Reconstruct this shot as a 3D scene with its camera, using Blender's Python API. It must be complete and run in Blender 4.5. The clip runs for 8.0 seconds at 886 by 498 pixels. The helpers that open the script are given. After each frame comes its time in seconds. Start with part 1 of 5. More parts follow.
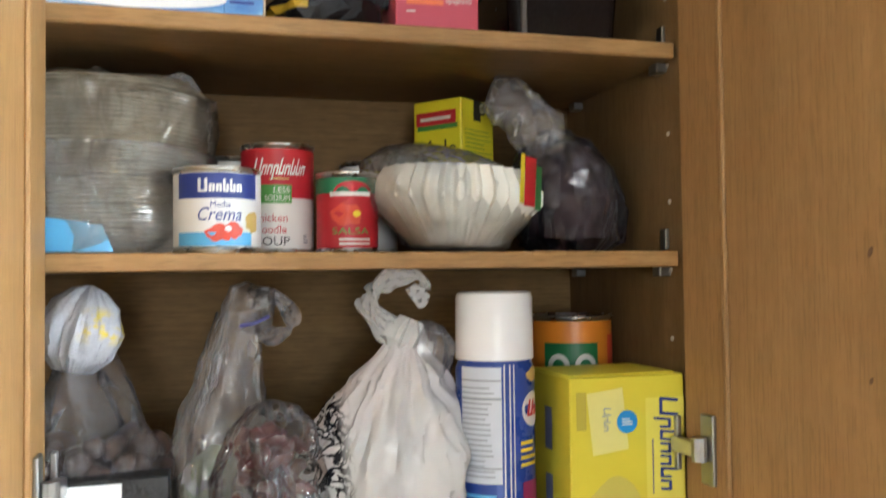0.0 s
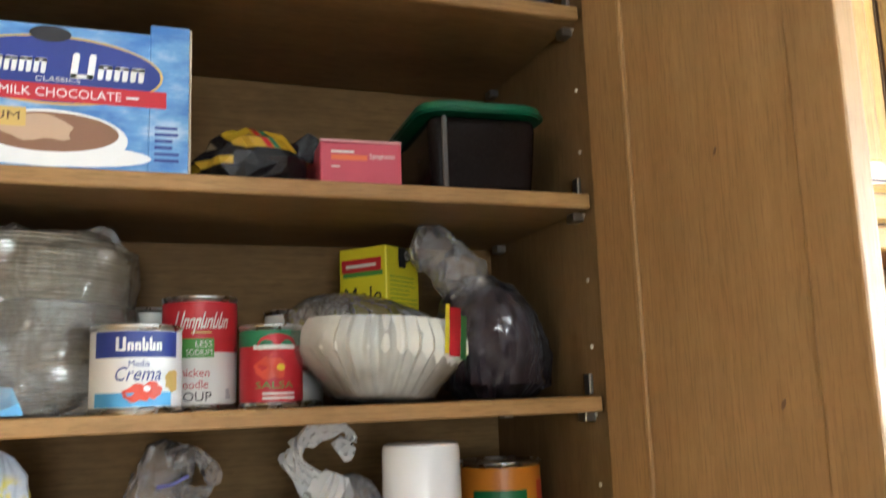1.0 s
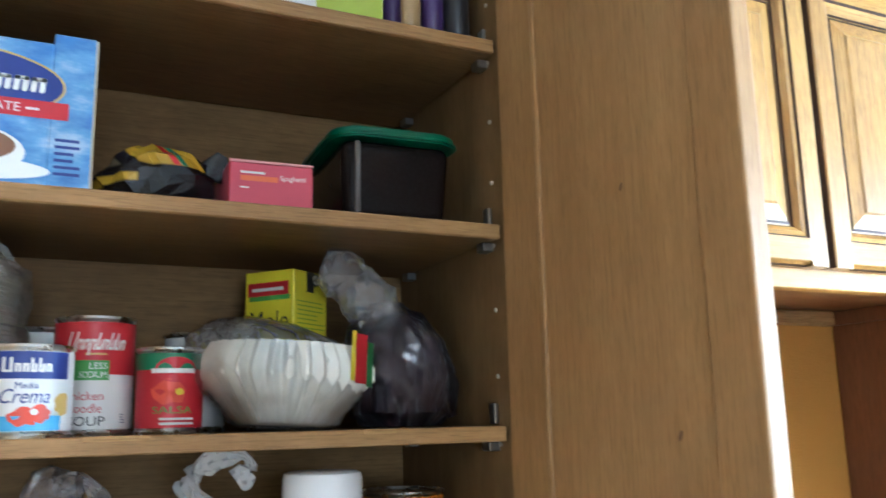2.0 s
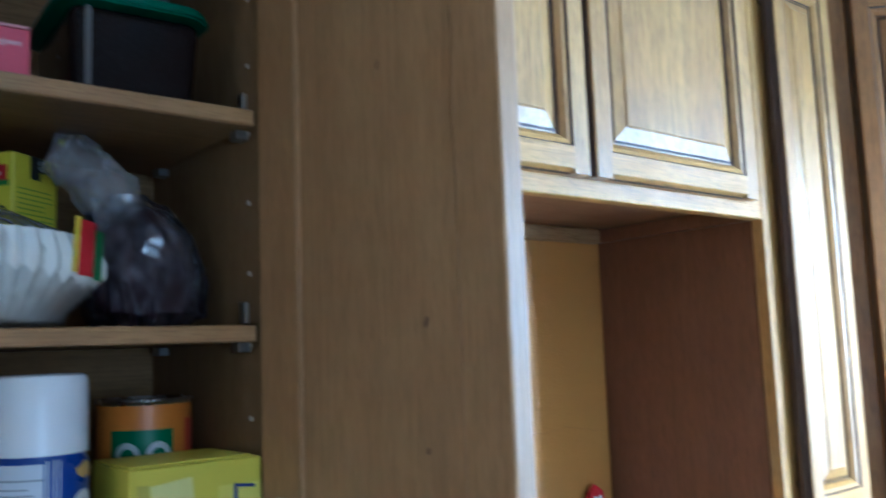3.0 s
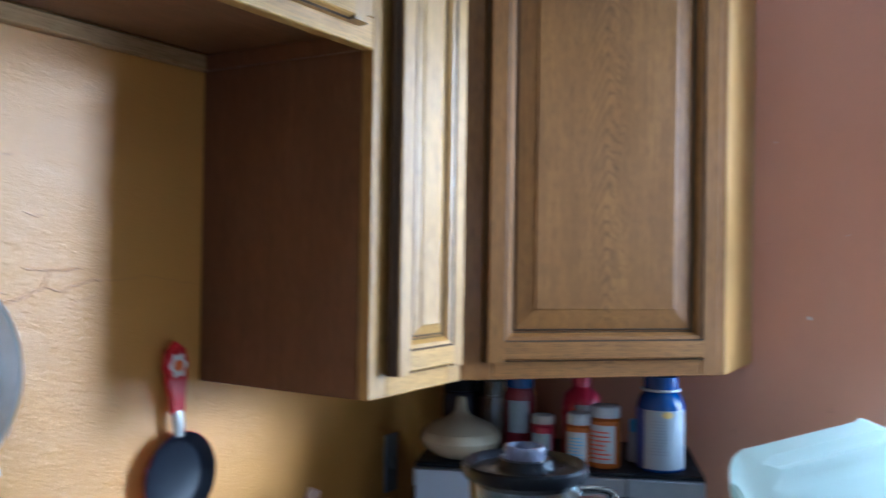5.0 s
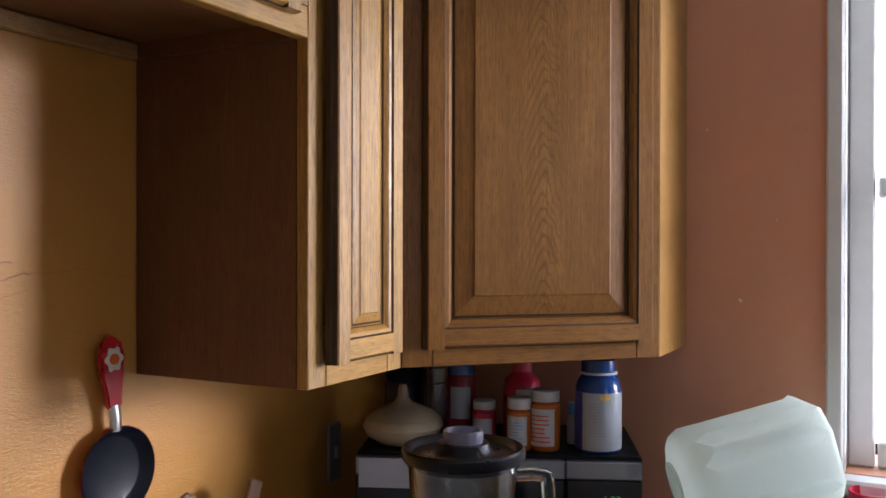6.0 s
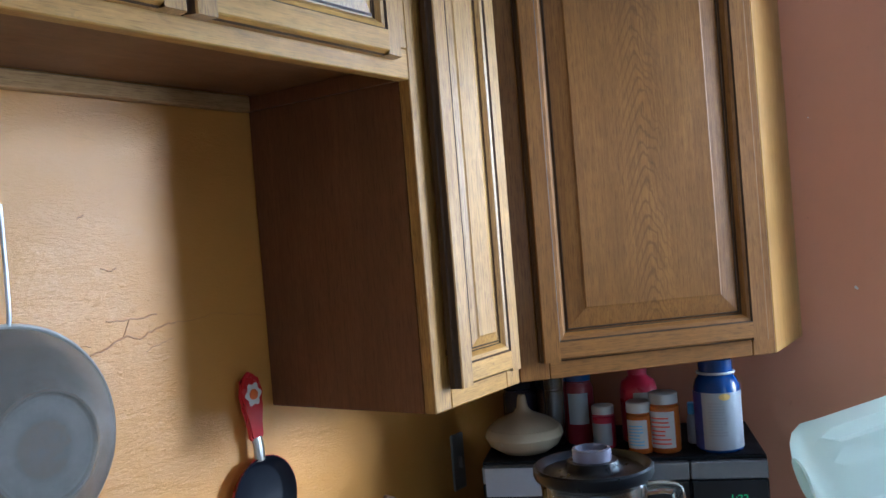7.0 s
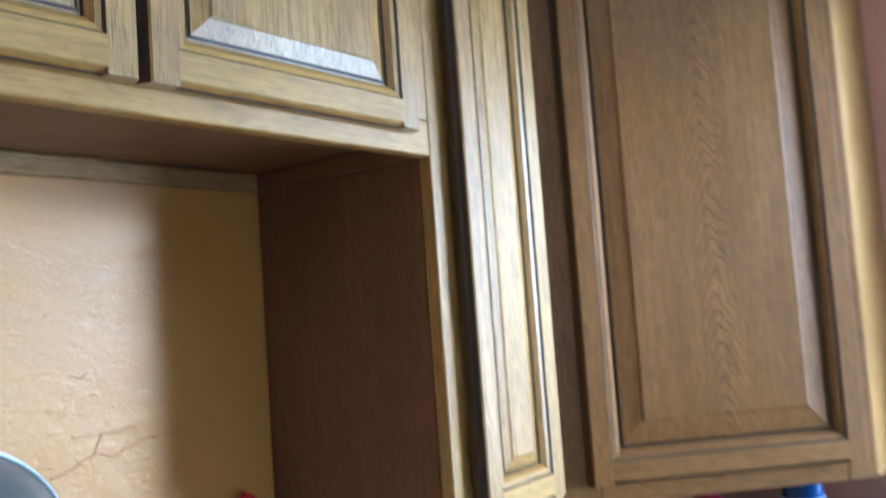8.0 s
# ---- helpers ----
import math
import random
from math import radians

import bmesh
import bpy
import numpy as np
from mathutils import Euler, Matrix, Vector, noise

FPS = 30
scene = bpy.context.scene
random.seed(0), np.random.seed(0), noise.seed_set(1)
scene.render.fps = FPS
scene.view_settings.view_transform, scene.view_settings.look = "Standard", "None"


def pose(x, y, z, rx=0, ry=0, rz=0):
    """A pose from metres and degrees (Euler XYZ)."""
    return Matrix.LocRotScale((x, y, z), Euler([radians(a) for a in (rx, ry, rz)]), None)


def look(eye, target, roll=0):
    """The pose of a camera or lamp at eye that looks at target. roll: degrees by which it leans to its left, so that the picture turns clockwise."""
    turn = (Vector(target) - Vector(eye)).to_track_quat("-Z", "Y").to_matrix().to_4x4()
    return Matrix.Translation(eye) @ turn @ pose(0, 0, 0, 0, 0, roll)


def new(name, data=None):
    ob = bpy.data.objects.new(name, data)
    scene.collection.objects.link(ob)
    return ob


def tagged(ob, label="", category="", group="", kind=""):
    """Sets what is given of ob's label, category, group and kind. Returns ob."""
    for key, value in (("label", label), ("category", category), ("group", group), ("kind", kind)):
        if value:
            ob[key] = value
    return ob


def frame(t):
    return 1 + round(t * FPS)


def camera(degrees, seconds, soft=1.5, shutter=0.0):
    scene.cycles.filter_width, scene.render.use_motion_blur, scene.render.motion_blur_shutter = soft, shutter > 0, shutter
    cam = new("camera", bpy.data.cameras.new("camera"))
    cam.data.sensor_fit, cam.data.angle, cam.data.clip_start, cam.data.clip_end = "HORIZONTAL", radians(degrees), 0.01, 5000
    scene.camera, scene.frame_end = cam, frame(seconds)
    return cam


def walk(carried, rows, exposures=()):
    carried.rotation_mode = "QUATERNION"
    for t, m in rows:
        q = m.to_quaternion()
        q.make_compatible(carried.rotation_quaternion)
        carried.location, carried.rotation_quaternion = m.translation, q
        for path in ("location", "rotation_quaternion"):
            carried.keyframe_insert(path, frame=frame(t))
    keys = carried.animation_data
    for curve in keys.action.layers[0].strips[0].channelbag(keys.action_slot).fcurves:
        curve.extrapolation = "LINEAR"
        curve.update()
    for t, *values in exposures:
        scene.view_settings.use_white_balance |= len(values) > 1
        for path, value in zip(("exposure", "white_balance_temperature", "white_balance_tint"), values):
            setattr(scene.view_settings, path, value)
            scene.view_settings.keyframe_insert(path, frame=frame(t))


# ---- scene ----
cam = camera(54.2, 8.0, soft=1.5, shutter=0.5)
PATH = [
    (0, (0.17, 0.198, 1.681), (0.695, 2.127, 1.743), -0.7),
    (0.5, (0.17, 0.19, 1.699), (0.765, 2.09, 1.884), -1.5),
    (1, (0.172, 0.19, 1.711), (0.85, 2.043, 2.037), -2.0),
    (1.2, (0.171, 0.189, 1.716), (0.867, 2.028, 2.081), -2.0),
    (2.3, (0.184, 0.194, 1.702), (1.132, 1.918, 2.063), -1.6),
    (2.5, (0.195, 0.203, 1.693), (1.212, 1.9, 1.982), -1.7),
    (3, (0.238, 0.216, 1.675), (1.492, 1.757, 1.903), -2.1),
    (3.5, (0.274, 0.229, 1.644), (1.648, 1.681, 1.727), -2.4),
    (4, (0.336, 0.23, 1.612), (1.836, 1.553, 1.635), -1.7),
    (4.5, (0.439, 0.221, 1.583), (2.036, 1.424, 1.626), -1.3),
    (5, (0.481, 0.215, 1.572), (2.185, 1.262, 1.586), 0.9),
    (5.2, (0.494, 0.221, 1.565), (2.251, 1.175, 1.576), 2.3),
    (6.3, (0.471, 0.197, 1.577), (2.216, 1.175, 1.559), -1.3),
    (6.5, (0.463, 0.202, 1.601), (2.132, 1.303, 1.563), -3.2),
    (7, (0.427, 0.201, 1.625), (2.083, 1.321, 1.596), -4.6),
    (7.5, (0.499, 0.227, 1.621), (2.169, 1.326, 1.641), -4.6),
    (8, (0.618, 0.263, 1.666), (2.185, 1.499, 1.801), -4.1),
]
EXPOSURES = [(0.0, 1.92, 5800, 5), (0.6, 2.05, 5800, 5), (1.2, 1.68, 5700, 4), (2.3, 1.75, 4500, 0), (3.0, 0.92, 3900, -1), (4.0, 0.62, 3900, 0), (4.6, 0.15, 4300, 2), (5.2, 0.02, 4300, 3), (6.3, -0.68, 6150, 21), (6.55, -0.42, 5850, 19), (6.85, -0.14, 4900, 6), (7.2, -0.12, 4650, 4), (8.0, 0.33, 4100, -1)]
walk(cam, [(t, look(eye, target, roll)) for t, eye, target, roll in PATH], EXPOSURES)

# ---- light: low sun and sky through the east window, an added fill lamp in an unseen south opening ----
world = bpy.data.worlds.new("sky")
scene.world = world
world.use_nodes = True
wn = world.node_tree.nodes
sky = wn.new("ShaderNodeTexSky")
sky.sky_type = "NISHITA"
sky.sun_disc = False
sky.sun_elevation, sky.sun_rotation = radians(9), radians(151)
wn["Background"].inputs["Strength"].default_value = 0.15
world.node_tree.links.new(sky.outputs[0], wn["Background"].inputs["Color"])

sun_data = bpy.data.lights.new("sun", "SUN")
sun_data.energy, sun_data.angle, sun_data.color = 3.4, radians(13), (1.0, 0.95, 0.88)
sun = new("sun", sun_data)
sun.matrix_world = look((3.88, -4.62, 2.12), (1.0, 0.6, 1.2))

sky_light = bpy.data.lights.new("window_light", "AREA")
sky_light.shape, sky_light.size, sky_light.size_y = "RECTANGLE", 2.0, 1.6
sky_light.energy, sky_light.color = 85, (0.86, 0.94, 1.0)
lamp = new("window_light", sky_light)
lamp.matrix_world = look((2.95, -0.55, 1.74), (1.45, 0.08, 1.64))

# invented fill lamp behind the camera, brightens the open pantry cabinet
south_light = bpy.data.lights.new("south_fill_light", "AREA")
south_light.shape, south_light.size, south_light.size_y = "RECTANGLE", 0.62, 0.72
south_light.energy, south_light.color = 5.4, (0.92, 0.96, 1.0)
lamp2 = new("south_fill_light", south_light)
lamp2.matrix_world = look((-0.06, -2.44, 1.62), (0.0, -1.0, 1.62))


# ---- materials ----
def nodes_of(name):
    m = bpy.data.materials.new(name)
    m.use_nodes = True
    nt = m.node_tree
    return m, nt.nodes, nt.links, nt.nodes["Principled BSDF"]


def coords(n, l, scale=(1, 1, 1), rand=True):
    tc, mp = n.new("ShaderNodeTexCoord"), n.new("ShaderNodeMapping")
    mp.inputs["Scale"].default_value = scale
    if rand:
        oi, mul = n.new("ShaderNodeObjectInfo"), n.new("ShaderNodeMath")
        mul.operation = "MULTIPLY"
        mul.inputs[1].default_value = 7.3
        l.new(oi.outputs["Random"], mul.inputs[0])
        ad = n.new("ShaderNodeVectorMath")
        ad.operation = "ADD"
        l.new(tc.outputs["Object"], ad.inputs[0])
        l.new(mul.outputs[0], ad.inputs[1])
        l.new(ad.outputs[0], mp.inputs["Vector"])
    else:
        l.new(tc.outputs["Object"], mp.inputs["Vector"])
    return mp.outputs["Vector"]


def ramp(n, l, fac, stops):
    r = n.new("ShaderNodeValToRGB")
    e = r.color_ramp.elements
    while len(e) < len(stops):
        e.new(0.5)
    for el, (p, c) in zip(e, stops):
        el.position, el.color = p, (*c, 1)
    l.new(fac, r.inputs["Fac"])
    return r.outputs["Color"]


def noise_tex(n, l, vec, scale, detail=4, rough=0.55, dist=0.0):
    t = n.new("ShaderNodeTexNoise")
    t.inputs["Scale"].default_value, t.inputs["Detail"].default_value = scale, detail
    t.inputs["Roughness"].default_value, t.inputs["Distortion"].default_value = rough, dist
    l.new(vec, t.inputs["Vector"])
    return t.outputs["Fac"]


def mixed(n, l, fac, a, b, kind="MIX"):
    m = n.new("ShaderNodeMix")
    m.data_type, m.blend_type = "RGBA", kind
    for sock, v in ((m.inputs[0], fac), (m.inputs[6], a), (m.inputs[7], b)):
        if isinstance(v, (int, float)):
            sock.default_value = v
        elif isinstance(v, tuple):
            sock.default_value = (*v, 1)
        else:
            l.new(v, sock)
    return m.outputs[2]


def bumped(n, l, b, height, strength=0.3, dist=0.002):
    k = n.new("ShaderNodeBump")
    k.inputs["Strength"].default_value, k.inputs["Distance"].default_value = strength, dist
    l.new(height, k.inputs["Height"])
    l.new(k.outputs[0], b.inputs["Normal"])


def wood(name, dark, mid, light, along="z", rough=0.42, gloss=0.5, pores=0.5, wear=0.0, cathedral=0.0, coat=0.0, centre=0.21):
    """Oak: short dark pores, soft growth streaks, blotches and, on panels, a column of nested peaked rings."""
    m, n, l, b = nodes_of(name)

    def lengthwise(k):
        return {"x": (k, 1, 1), "y": (1, k, 1), "z": (1, 1, k)}[along]

    def maths(op, a, c=None, d=None):
        q = n.new("ShaderNodeMath")
        q.operation = op
        for sock, v in zip(q.inputs, (a, c, d)):
            if v is None:
                continue
            if isinstance(v, (int, float)):
                sock.default_value = v
            else:
                l.new(v, sock)
        return q.outputs[0]

    dash = noise_tex(n, l, coords(n, l, lengthwise(0.055)), 620, 2, 0.6)
    fibre = noise_tex(n, l, coords(n, l, lengthwise(0.02)), 260, 3, 0.6)
    broad = noise_tex(n, l, coords(n, l, lengthwise(0.10)), 15, 3, 0.55, 0.5)
    c = ramp(n, l, broad, [(0.28, tuple(0.45 * p + 0.55 * q for p, q in zip(dark, mid))), (0.5, mid), (0.74, tuple(0.6 * p + 0.4 * q for p, q in zip(light, mid)))])
    c = mixed(n, l, ramp(n, l, fibre, [(0.40, (0.1 + 0.8 * pores,) * 3), (0.58, (0, 0, 0))]), c, dark)
    if cathedral:
        tc, sp = n.new("ShaderNodeTexCoord"), n.new("ShaderNodeSeparateXYZ")
        l.new(tc.outputs["Object"], sp.inputs[0])
        sway = noise_tex(n, l, coords(n, l, lengthwise(0.5)), 30, 3, 0.55)
        x = maths("MULTIPLY_ADD", sway, 0.030, maths("SUBTRACT", sp.outputs[0], centre + 0.015))
        peak = maths("SQRT", maths("MULTIPLY_ADD", x, x, 0.00003))
        rise = maths("MULTIPLY_ADD", peak, 2.4, sp.outputs[2])
        rise = maths("MULTIPLY_ADD", sway, 0.06, rise)
        rings = maths("SINE", maths("MULTIPLY", rise, 250))
        near = maths("EXPONENT", maths("MULTIPLY", maths("MULTIPLY", x, x), -650))
        line = maths("MULTIPLY", ramp(n, l, rings, [(0.35, (0, 0, 0)), (0.95, (1, 1, 1))]), near)
        c = mixed(n, l, maths("MULTIPLY", line, 0.7 * cathedral), c, tuple(q * 0.6 for q in dark))
    c = mixed(n, l, ramp(n, l, dash, [(0.36, (pores,) * 3), (0.47, (0, 0, 0))]), c, tuple(q * 0.4 for q in dark))
    mottle = noise_tex(n, l, coords(n, l, lengthwise(0.45)), 95, 4, 0.65)
    c = mixed(n, l, ramp(n, l, mottle, [(0.40, (0.17,) * 3), (0.54, (0, 0, 0))]), c, tuple(q * 0.85 for q in dark))
    c = mixed(n, l, ramp(n, l, mottle, [(0.52, (0, 0, 0)), (0.70, (0.18,) * 3)]), c, light)
    blot = noise_tex(n, l, coords(n, l), 7, 3)
    stain = noise_tex(n, l, coords(n, l, lengthwise(0.4)), 13, 5, 0.62, 0.4)
    c = mixed(n, l, ramp(n, l, stain, [(0.50, (0, 0, 0)), (0.76, (0.32,) * 3)]), c, tuple(q * 0.8 for q in dark))
    if wear:
        scuff = noise_tex(n, l, coords(n, l, lengthwise(0.35)), 40, 5, 0.7, 0.8)
        c = mixed(n, l, ramp(n, l, scuff, [(0.56, (0, 0, 0)), (0.70, (wear,) * 3)]), c, tuple(q * 0.5 for q in dark))
        grime = noise_tex(n, l, coords(n, l), 55, 6, 0.7)
        c = mixed(n, l, ramp(n, l, grime, [(0.62, (0, 0, 0)), (0.72, (wear * 0.8,) * 3)]), c, (0.07, 0.045, 0.035))
    l.new(c, b.inputs["Base Color"])
    l.new(ramp(n, l, blot, [(0.3, (rough - 0.06,) * 3), (0.75, (rough + 0.1,) * 3)]), b.inputs["Roughness"])
    b.inputs["Specular IOR Level"].default_value = gloss
    b.inputs["Coat Weight"].default_value = coat
    b.inputs["Coat Roughness"].default_value = 0.22
    bumped(n, l, b, maths("MULTIPLY_ADD", dash, 0.6, fibre), 0.3, 0.0007)
    return m


def plain(name, col, rough=0.5, metal=0.0, var=0.12, scale=30, bump=0.0, spec=0.5, trans=0.0):
    """A painted, printed, plastic or metal surface with slight mottling at two scales."""
    m, n, l, b = nodes_of(name)
    v = coords(n, l)
    a = noise_tex(n, l, v, scale, 5, 0.6)
    d = noise_tex(n, l, v, scale * 7, 3, 0.6)
    c = mixed(n, l, ramp(n, l, a, [(0.3, (0, 0, 0)), (0.75, (var,) * 3)]), col, tuple(x * 0.55 for x in col))
    c = mixed(n, l, ramp(n, l, d, [(0.45, (0, 0, 0)), (0.8, (var * 0.6,) * 3)]), c, tuple(min(1, x * 1.3 + 0.02) for x in col))
    l.new(c, b.inputs["Base Color"])
    l.new(ramp(n, l, a, [(0.2, (max(0.02, rough - 0.07),) * 3), (0.8, (min(1, rough + 0.08),) * 3)]), b.inputs["Roughness"])
    b.inputs["Metallic"].default_value = metal
    b.inputs["Specular IOR Level"].default_value = spec
    b.inputs["Transmission Weight"].default_value = trans
    if bump:
        bumped(n, l, b, d, bump, 0.001)
    return m


def wall_paint(name, col, rough, bump):
    """Glossy brushed wall paint over uneven plaster, with blisters and scars."""
    m, n, l, b = nodes_of(name)
    v = coords(n, l, rand=False)
    big = noise_tex(n, l, v, 3, 4, 0.6)
    scars = noise_tex(n, l, coords(n, l, (0.6, 1, 1.5), False), 24, 8, 0.66, 0.6)
    streak = noise_tex(n, l, coords(n, l, (0.28, 1, 1), False), 380, 3, 0.6, 0.5)
    c = mixed(n, l, ramp(n, l, big, [(0.35, (0, 0, 0)), (0.75, (0.4,) * 3)]), col, tuple(x * 0.78 for x in col))
    c = mixed(n, l, ramp(n, l, scars, [(0.66, (0, 0, 0)), (0.76, (0.45,) * 3)]), c, tuple(x * 0.45 for x in col))
    l.new(c, b.inputs["Base Color"])
    l.new(ramp(n, l, scars, [(0.3, (rough,) * 3), (0.8, (rough + 0.2,) * 3)]), b.inputs["Roughness"])
    b.inputs["Specular IOR Level"].default_value = 0.5
    ad = n.new("ShaderNodeMath")
    ad.operation = "MULTIPLY_ADD"
    ad.inputs[1].default_value = 0.42
    l.new(streak, ad.inputs[0])
    l.new(scars, ad.inputs[2])
    bumped(n, l, b, ad.outputs[0], bump, 0.004)
    return m


def film(name, tint, cover=0.16, rough=0.18, bump=0.6, scale=45, patch=0.35):
    """Thin crinkled plastic film: mostly see-through, milky along its creases, glossy."""
    m, n, l, b = nodes_of(name)
    out = n["Material Output"]
    v = coords(n, l)
    soft = noise_tex(n, l, v, scale * 0.6, 2, 0.5, 1.0)
    sharp = noise_tex(n, l, coords(n, l, (1.0, 1.0, 0.45)), scale * 1.8, 2, 0.5, 0.8)
    crease = ramp(n, l, sharp, [(0.455, (0, 0, 0)), (0.5, (1, 1, 1)), (0.545, (0, 0, 0))])
    h = n.new("ShaderNodeMath")
    h.operation = "MULTIPLY_ADD"
    h.inputs[1].default_value = 0.5
    l.new(crease, h.inputs[0])
    l.new(soft, h.inputs[2])
    b.inputs["Base Color"].default_value = (*tint, 1)
    b.inputs["Roughness"].default_value = rough
    b.inputs["Specular IOR Level"].default_value = 0.6
    bumped(n, l, b, h.outputs[0], bump, 0.005)
    tr = n.new("ShaderNodeBsdfTransparent")
    tr.inputs[0].default_value = tuple(0.90 + 0.10 * x for x in tint) + (1,)
    mx = n.new("ShaderNodeMixShader")
    c2 = mixed(n, l, crease, ramp(n, l, soft, [(0.35, (cover,) * 3), (0.75, (cover + patch,) * 3)]), (cover + patch * 0.5,) * 3)
    l.new(c2, mx.inputs[0])
    l.new(tr.outputs[0], mx.inputs[1])
    l.new(b.outputs[0], mx.inputs[2])
    gl = n.new("ShaderNodeBsdfGlossy")
    gl.inputs["Roughness"].default_value = 0.10
    l.new(b.inputs["Normal"].links[0].from_socket, gl.inputs["Normal"])
    fr = n.new("ShaderNodeFresnel")
    fr.inputs[0].default_value = 1.46
    mx2 = n.new("ShaderNodeMixShader")
    l.new(fr.outputs[0], mx2.inputs[0])
    l.new(mx.outputs[0], mx2.inputs[1])
    l.new(gl.outputs[0], mx2.inputs[2])
    l.new(mx2.outputs[0], out.inputs["Surface"])
    return m


def glass(name, tint=(1, 1, 1), rough=0.02):
    m, n, l, b = nodes_of(name)
    b.inputs["Base Color"].default_value = (*tint, 1)
    b.inputs["Roughness"].default_value = rough
    b.inputs["Transmission Weight"].default_value = 1.0
    b.inputs["IOR"].default_value = 1.45
    return m


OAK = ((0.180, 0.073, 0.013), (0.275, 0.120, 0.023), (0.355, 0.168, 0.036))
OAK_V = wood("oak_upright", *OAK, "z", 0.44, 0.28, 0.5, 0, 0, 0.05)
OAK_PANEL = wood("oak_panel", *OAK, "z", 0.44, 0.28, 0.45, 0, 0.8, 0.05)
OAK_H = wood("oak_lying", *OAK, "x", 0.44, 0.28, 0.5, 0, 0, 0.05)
# lighter copy of the oak: window light on the return panel painted in
LIT_OAK_V = wood("lit_oak_upright", (0.36, 0.185, 0.040), (0.49, 0.265, 0.062), (0.58, 0.335, 0.088), "z", 0.42, 0.45, 0.35, 0, 0, 0.1)
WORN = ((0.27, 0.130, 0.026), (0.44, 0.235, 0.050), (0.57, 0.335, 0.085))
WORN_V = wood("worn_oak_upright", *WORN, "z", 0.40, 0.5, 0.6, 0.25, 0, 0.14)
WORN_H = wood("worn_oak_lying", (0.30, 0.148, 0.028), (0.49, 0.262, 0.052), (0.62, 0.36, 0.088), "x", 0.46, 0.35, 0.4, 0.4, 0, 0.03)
# dark stain in the grooves; also painted shade on the stiles' outer edges
GLAZE_SHADE = wood("groove_glaze_edge_shade", (0.05, 0.024, 0.010), (0.07, 0.034, 0.014), (0.10, 0.05, 0.02), "z", 0.5, 0.4)
OAK_PLAIN = wood("oak_door_back", (0.255, 0.135, 0.046), (0.345, 0.185, 0.064), (0.42, 0.235, 0.085), "z", 0.5, 0.35, 0.28)
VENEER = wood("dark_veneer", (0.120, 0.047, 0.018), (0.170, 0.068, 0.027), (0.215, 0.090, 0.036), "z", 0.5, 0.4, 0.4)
INSIDE_H = wood("plywood_back", (0.165, 0.095, 0.032), (0.255, 0.152, 0.055), (0.34, 0.208, 0.080), "x", 0.6, 0.3, 0.3)
INSIDE_V = wood("plywood_side", (0.150, 0.086, 0.030), (0.20, 0.117, 0.044), (0.25, 0.150, 0.059), "z", 0.6, 0.3, 0.3)
SHELF_EDGE = wood("shelf_oak", (0.26, 0.14, 0.045), (0.38, 0.21, 0.075), (0.47, 0.28, 0.11), "x", 0.5, 0.4, 0.4)
# shelf oak toned down: shade under the shelves put into the board's colour
SHADED_BOARD = wood("shaded_shelf_board", (0.150, 0.082, 0.027), (0.215, 0.120, 0.041), (0.275, 0.158, 0.058), "x", 0.55, 0.35, 0.4)
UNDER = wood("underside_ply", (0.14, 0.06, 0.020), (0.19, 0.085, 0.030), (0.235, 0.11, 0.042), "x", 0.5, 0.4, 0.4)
PALE = wood("raw_lath", (0.30, 0.16, 0.055), (0.43, 0.25, 0.095), (0.54, 0.34, 0.15), "x", 0.7, 0.3, 0.5, 0.3)
ORANGE = wall_paint("orange_paint", (0.61, 0.292, 0.055), 0.28, 0.42)
TERRA = wall_paint("terracotta_paint", (0.74, 0.345, 0.205), 0.42, 0.08)
CEIL = plain("ceiling_white", (0.78, 0.76, 0.72), 0.85)
CREAM = plain("cream_wall", (0.74, 0.70, 0.64), 0.8)
# unseen floor, its colour raised to bounce more light into the room
TILE = plain("floor_vinyl", (0.52, 0.45, 0.36), 0.5)
WHITE_PAINT = plain("white_gloss_paint", (0.8, 0.8, 0.78), 0.35)
STEEL = plain("brushed_steel", (0.62, 0.62, 0.60), 0.32, 1.0, 0.2)
NICKEL = plain("nickel_hinge", (0.36, 0.35, 0.33), 0.34, 1.0, 0.2)
# unseen worktop, set pale as a reflector for the east wall
STONE = plain("worktop_laminate", (0.62, 0.57, 0.50), 0.4, 0, 0.2, 60)
PANE = glass("window_glass")


# ---- building helpers ----
def part(name, bm, material, parent=None, label="", smooth=False, m=None):
    """Links a bmesh as one mesh object under a thing or a part."""
    me = bpy.data.meshes.new(name)
    bmesh.ops.recalc_face_normals(bm, faces=bm.faces)
    bm.to_mesh(me)
    bm.free()
    for q in (material if isinstance(material, (list, tuple)) else [material]):
        me.materials.append(q)
    if smooth:
        for p in me.polygons:
            p.use_smooth = True
        me.set_sharp_from_angle(angle=radians(40))
    ob = new(name, me)
    if parent:
        ob.parent = parent
    if m is not None:
        ob.matrix_local = m
    if label:
        ob["label"] = label
    return ob


def thing(name, label, category, m=None, group="", kind=""):
    ob = new(name)
    ob.empty_display_size = 0.05
    if m is not None:
        ob.matrix_world = m
    return tagged(ob, label, category, group, kind)


def box(x0, x1, y0, y1, z0, z1, r=0.0, bm=None, seg=1):
    """A box; r rounds its edges."""
    own = bmesh.new()
    g = bmesh.ops.create_cube(own, size=1)
    for v in g["verts"]:
        v.co = Vector(((x0 + x1) / 2 + v.co.x * (x1 - x0), (y0 + y1) / 2 + v.co.y * (y1 - y0), (z0 + z1) / 2 + v.co.z * (z1 - z0)))
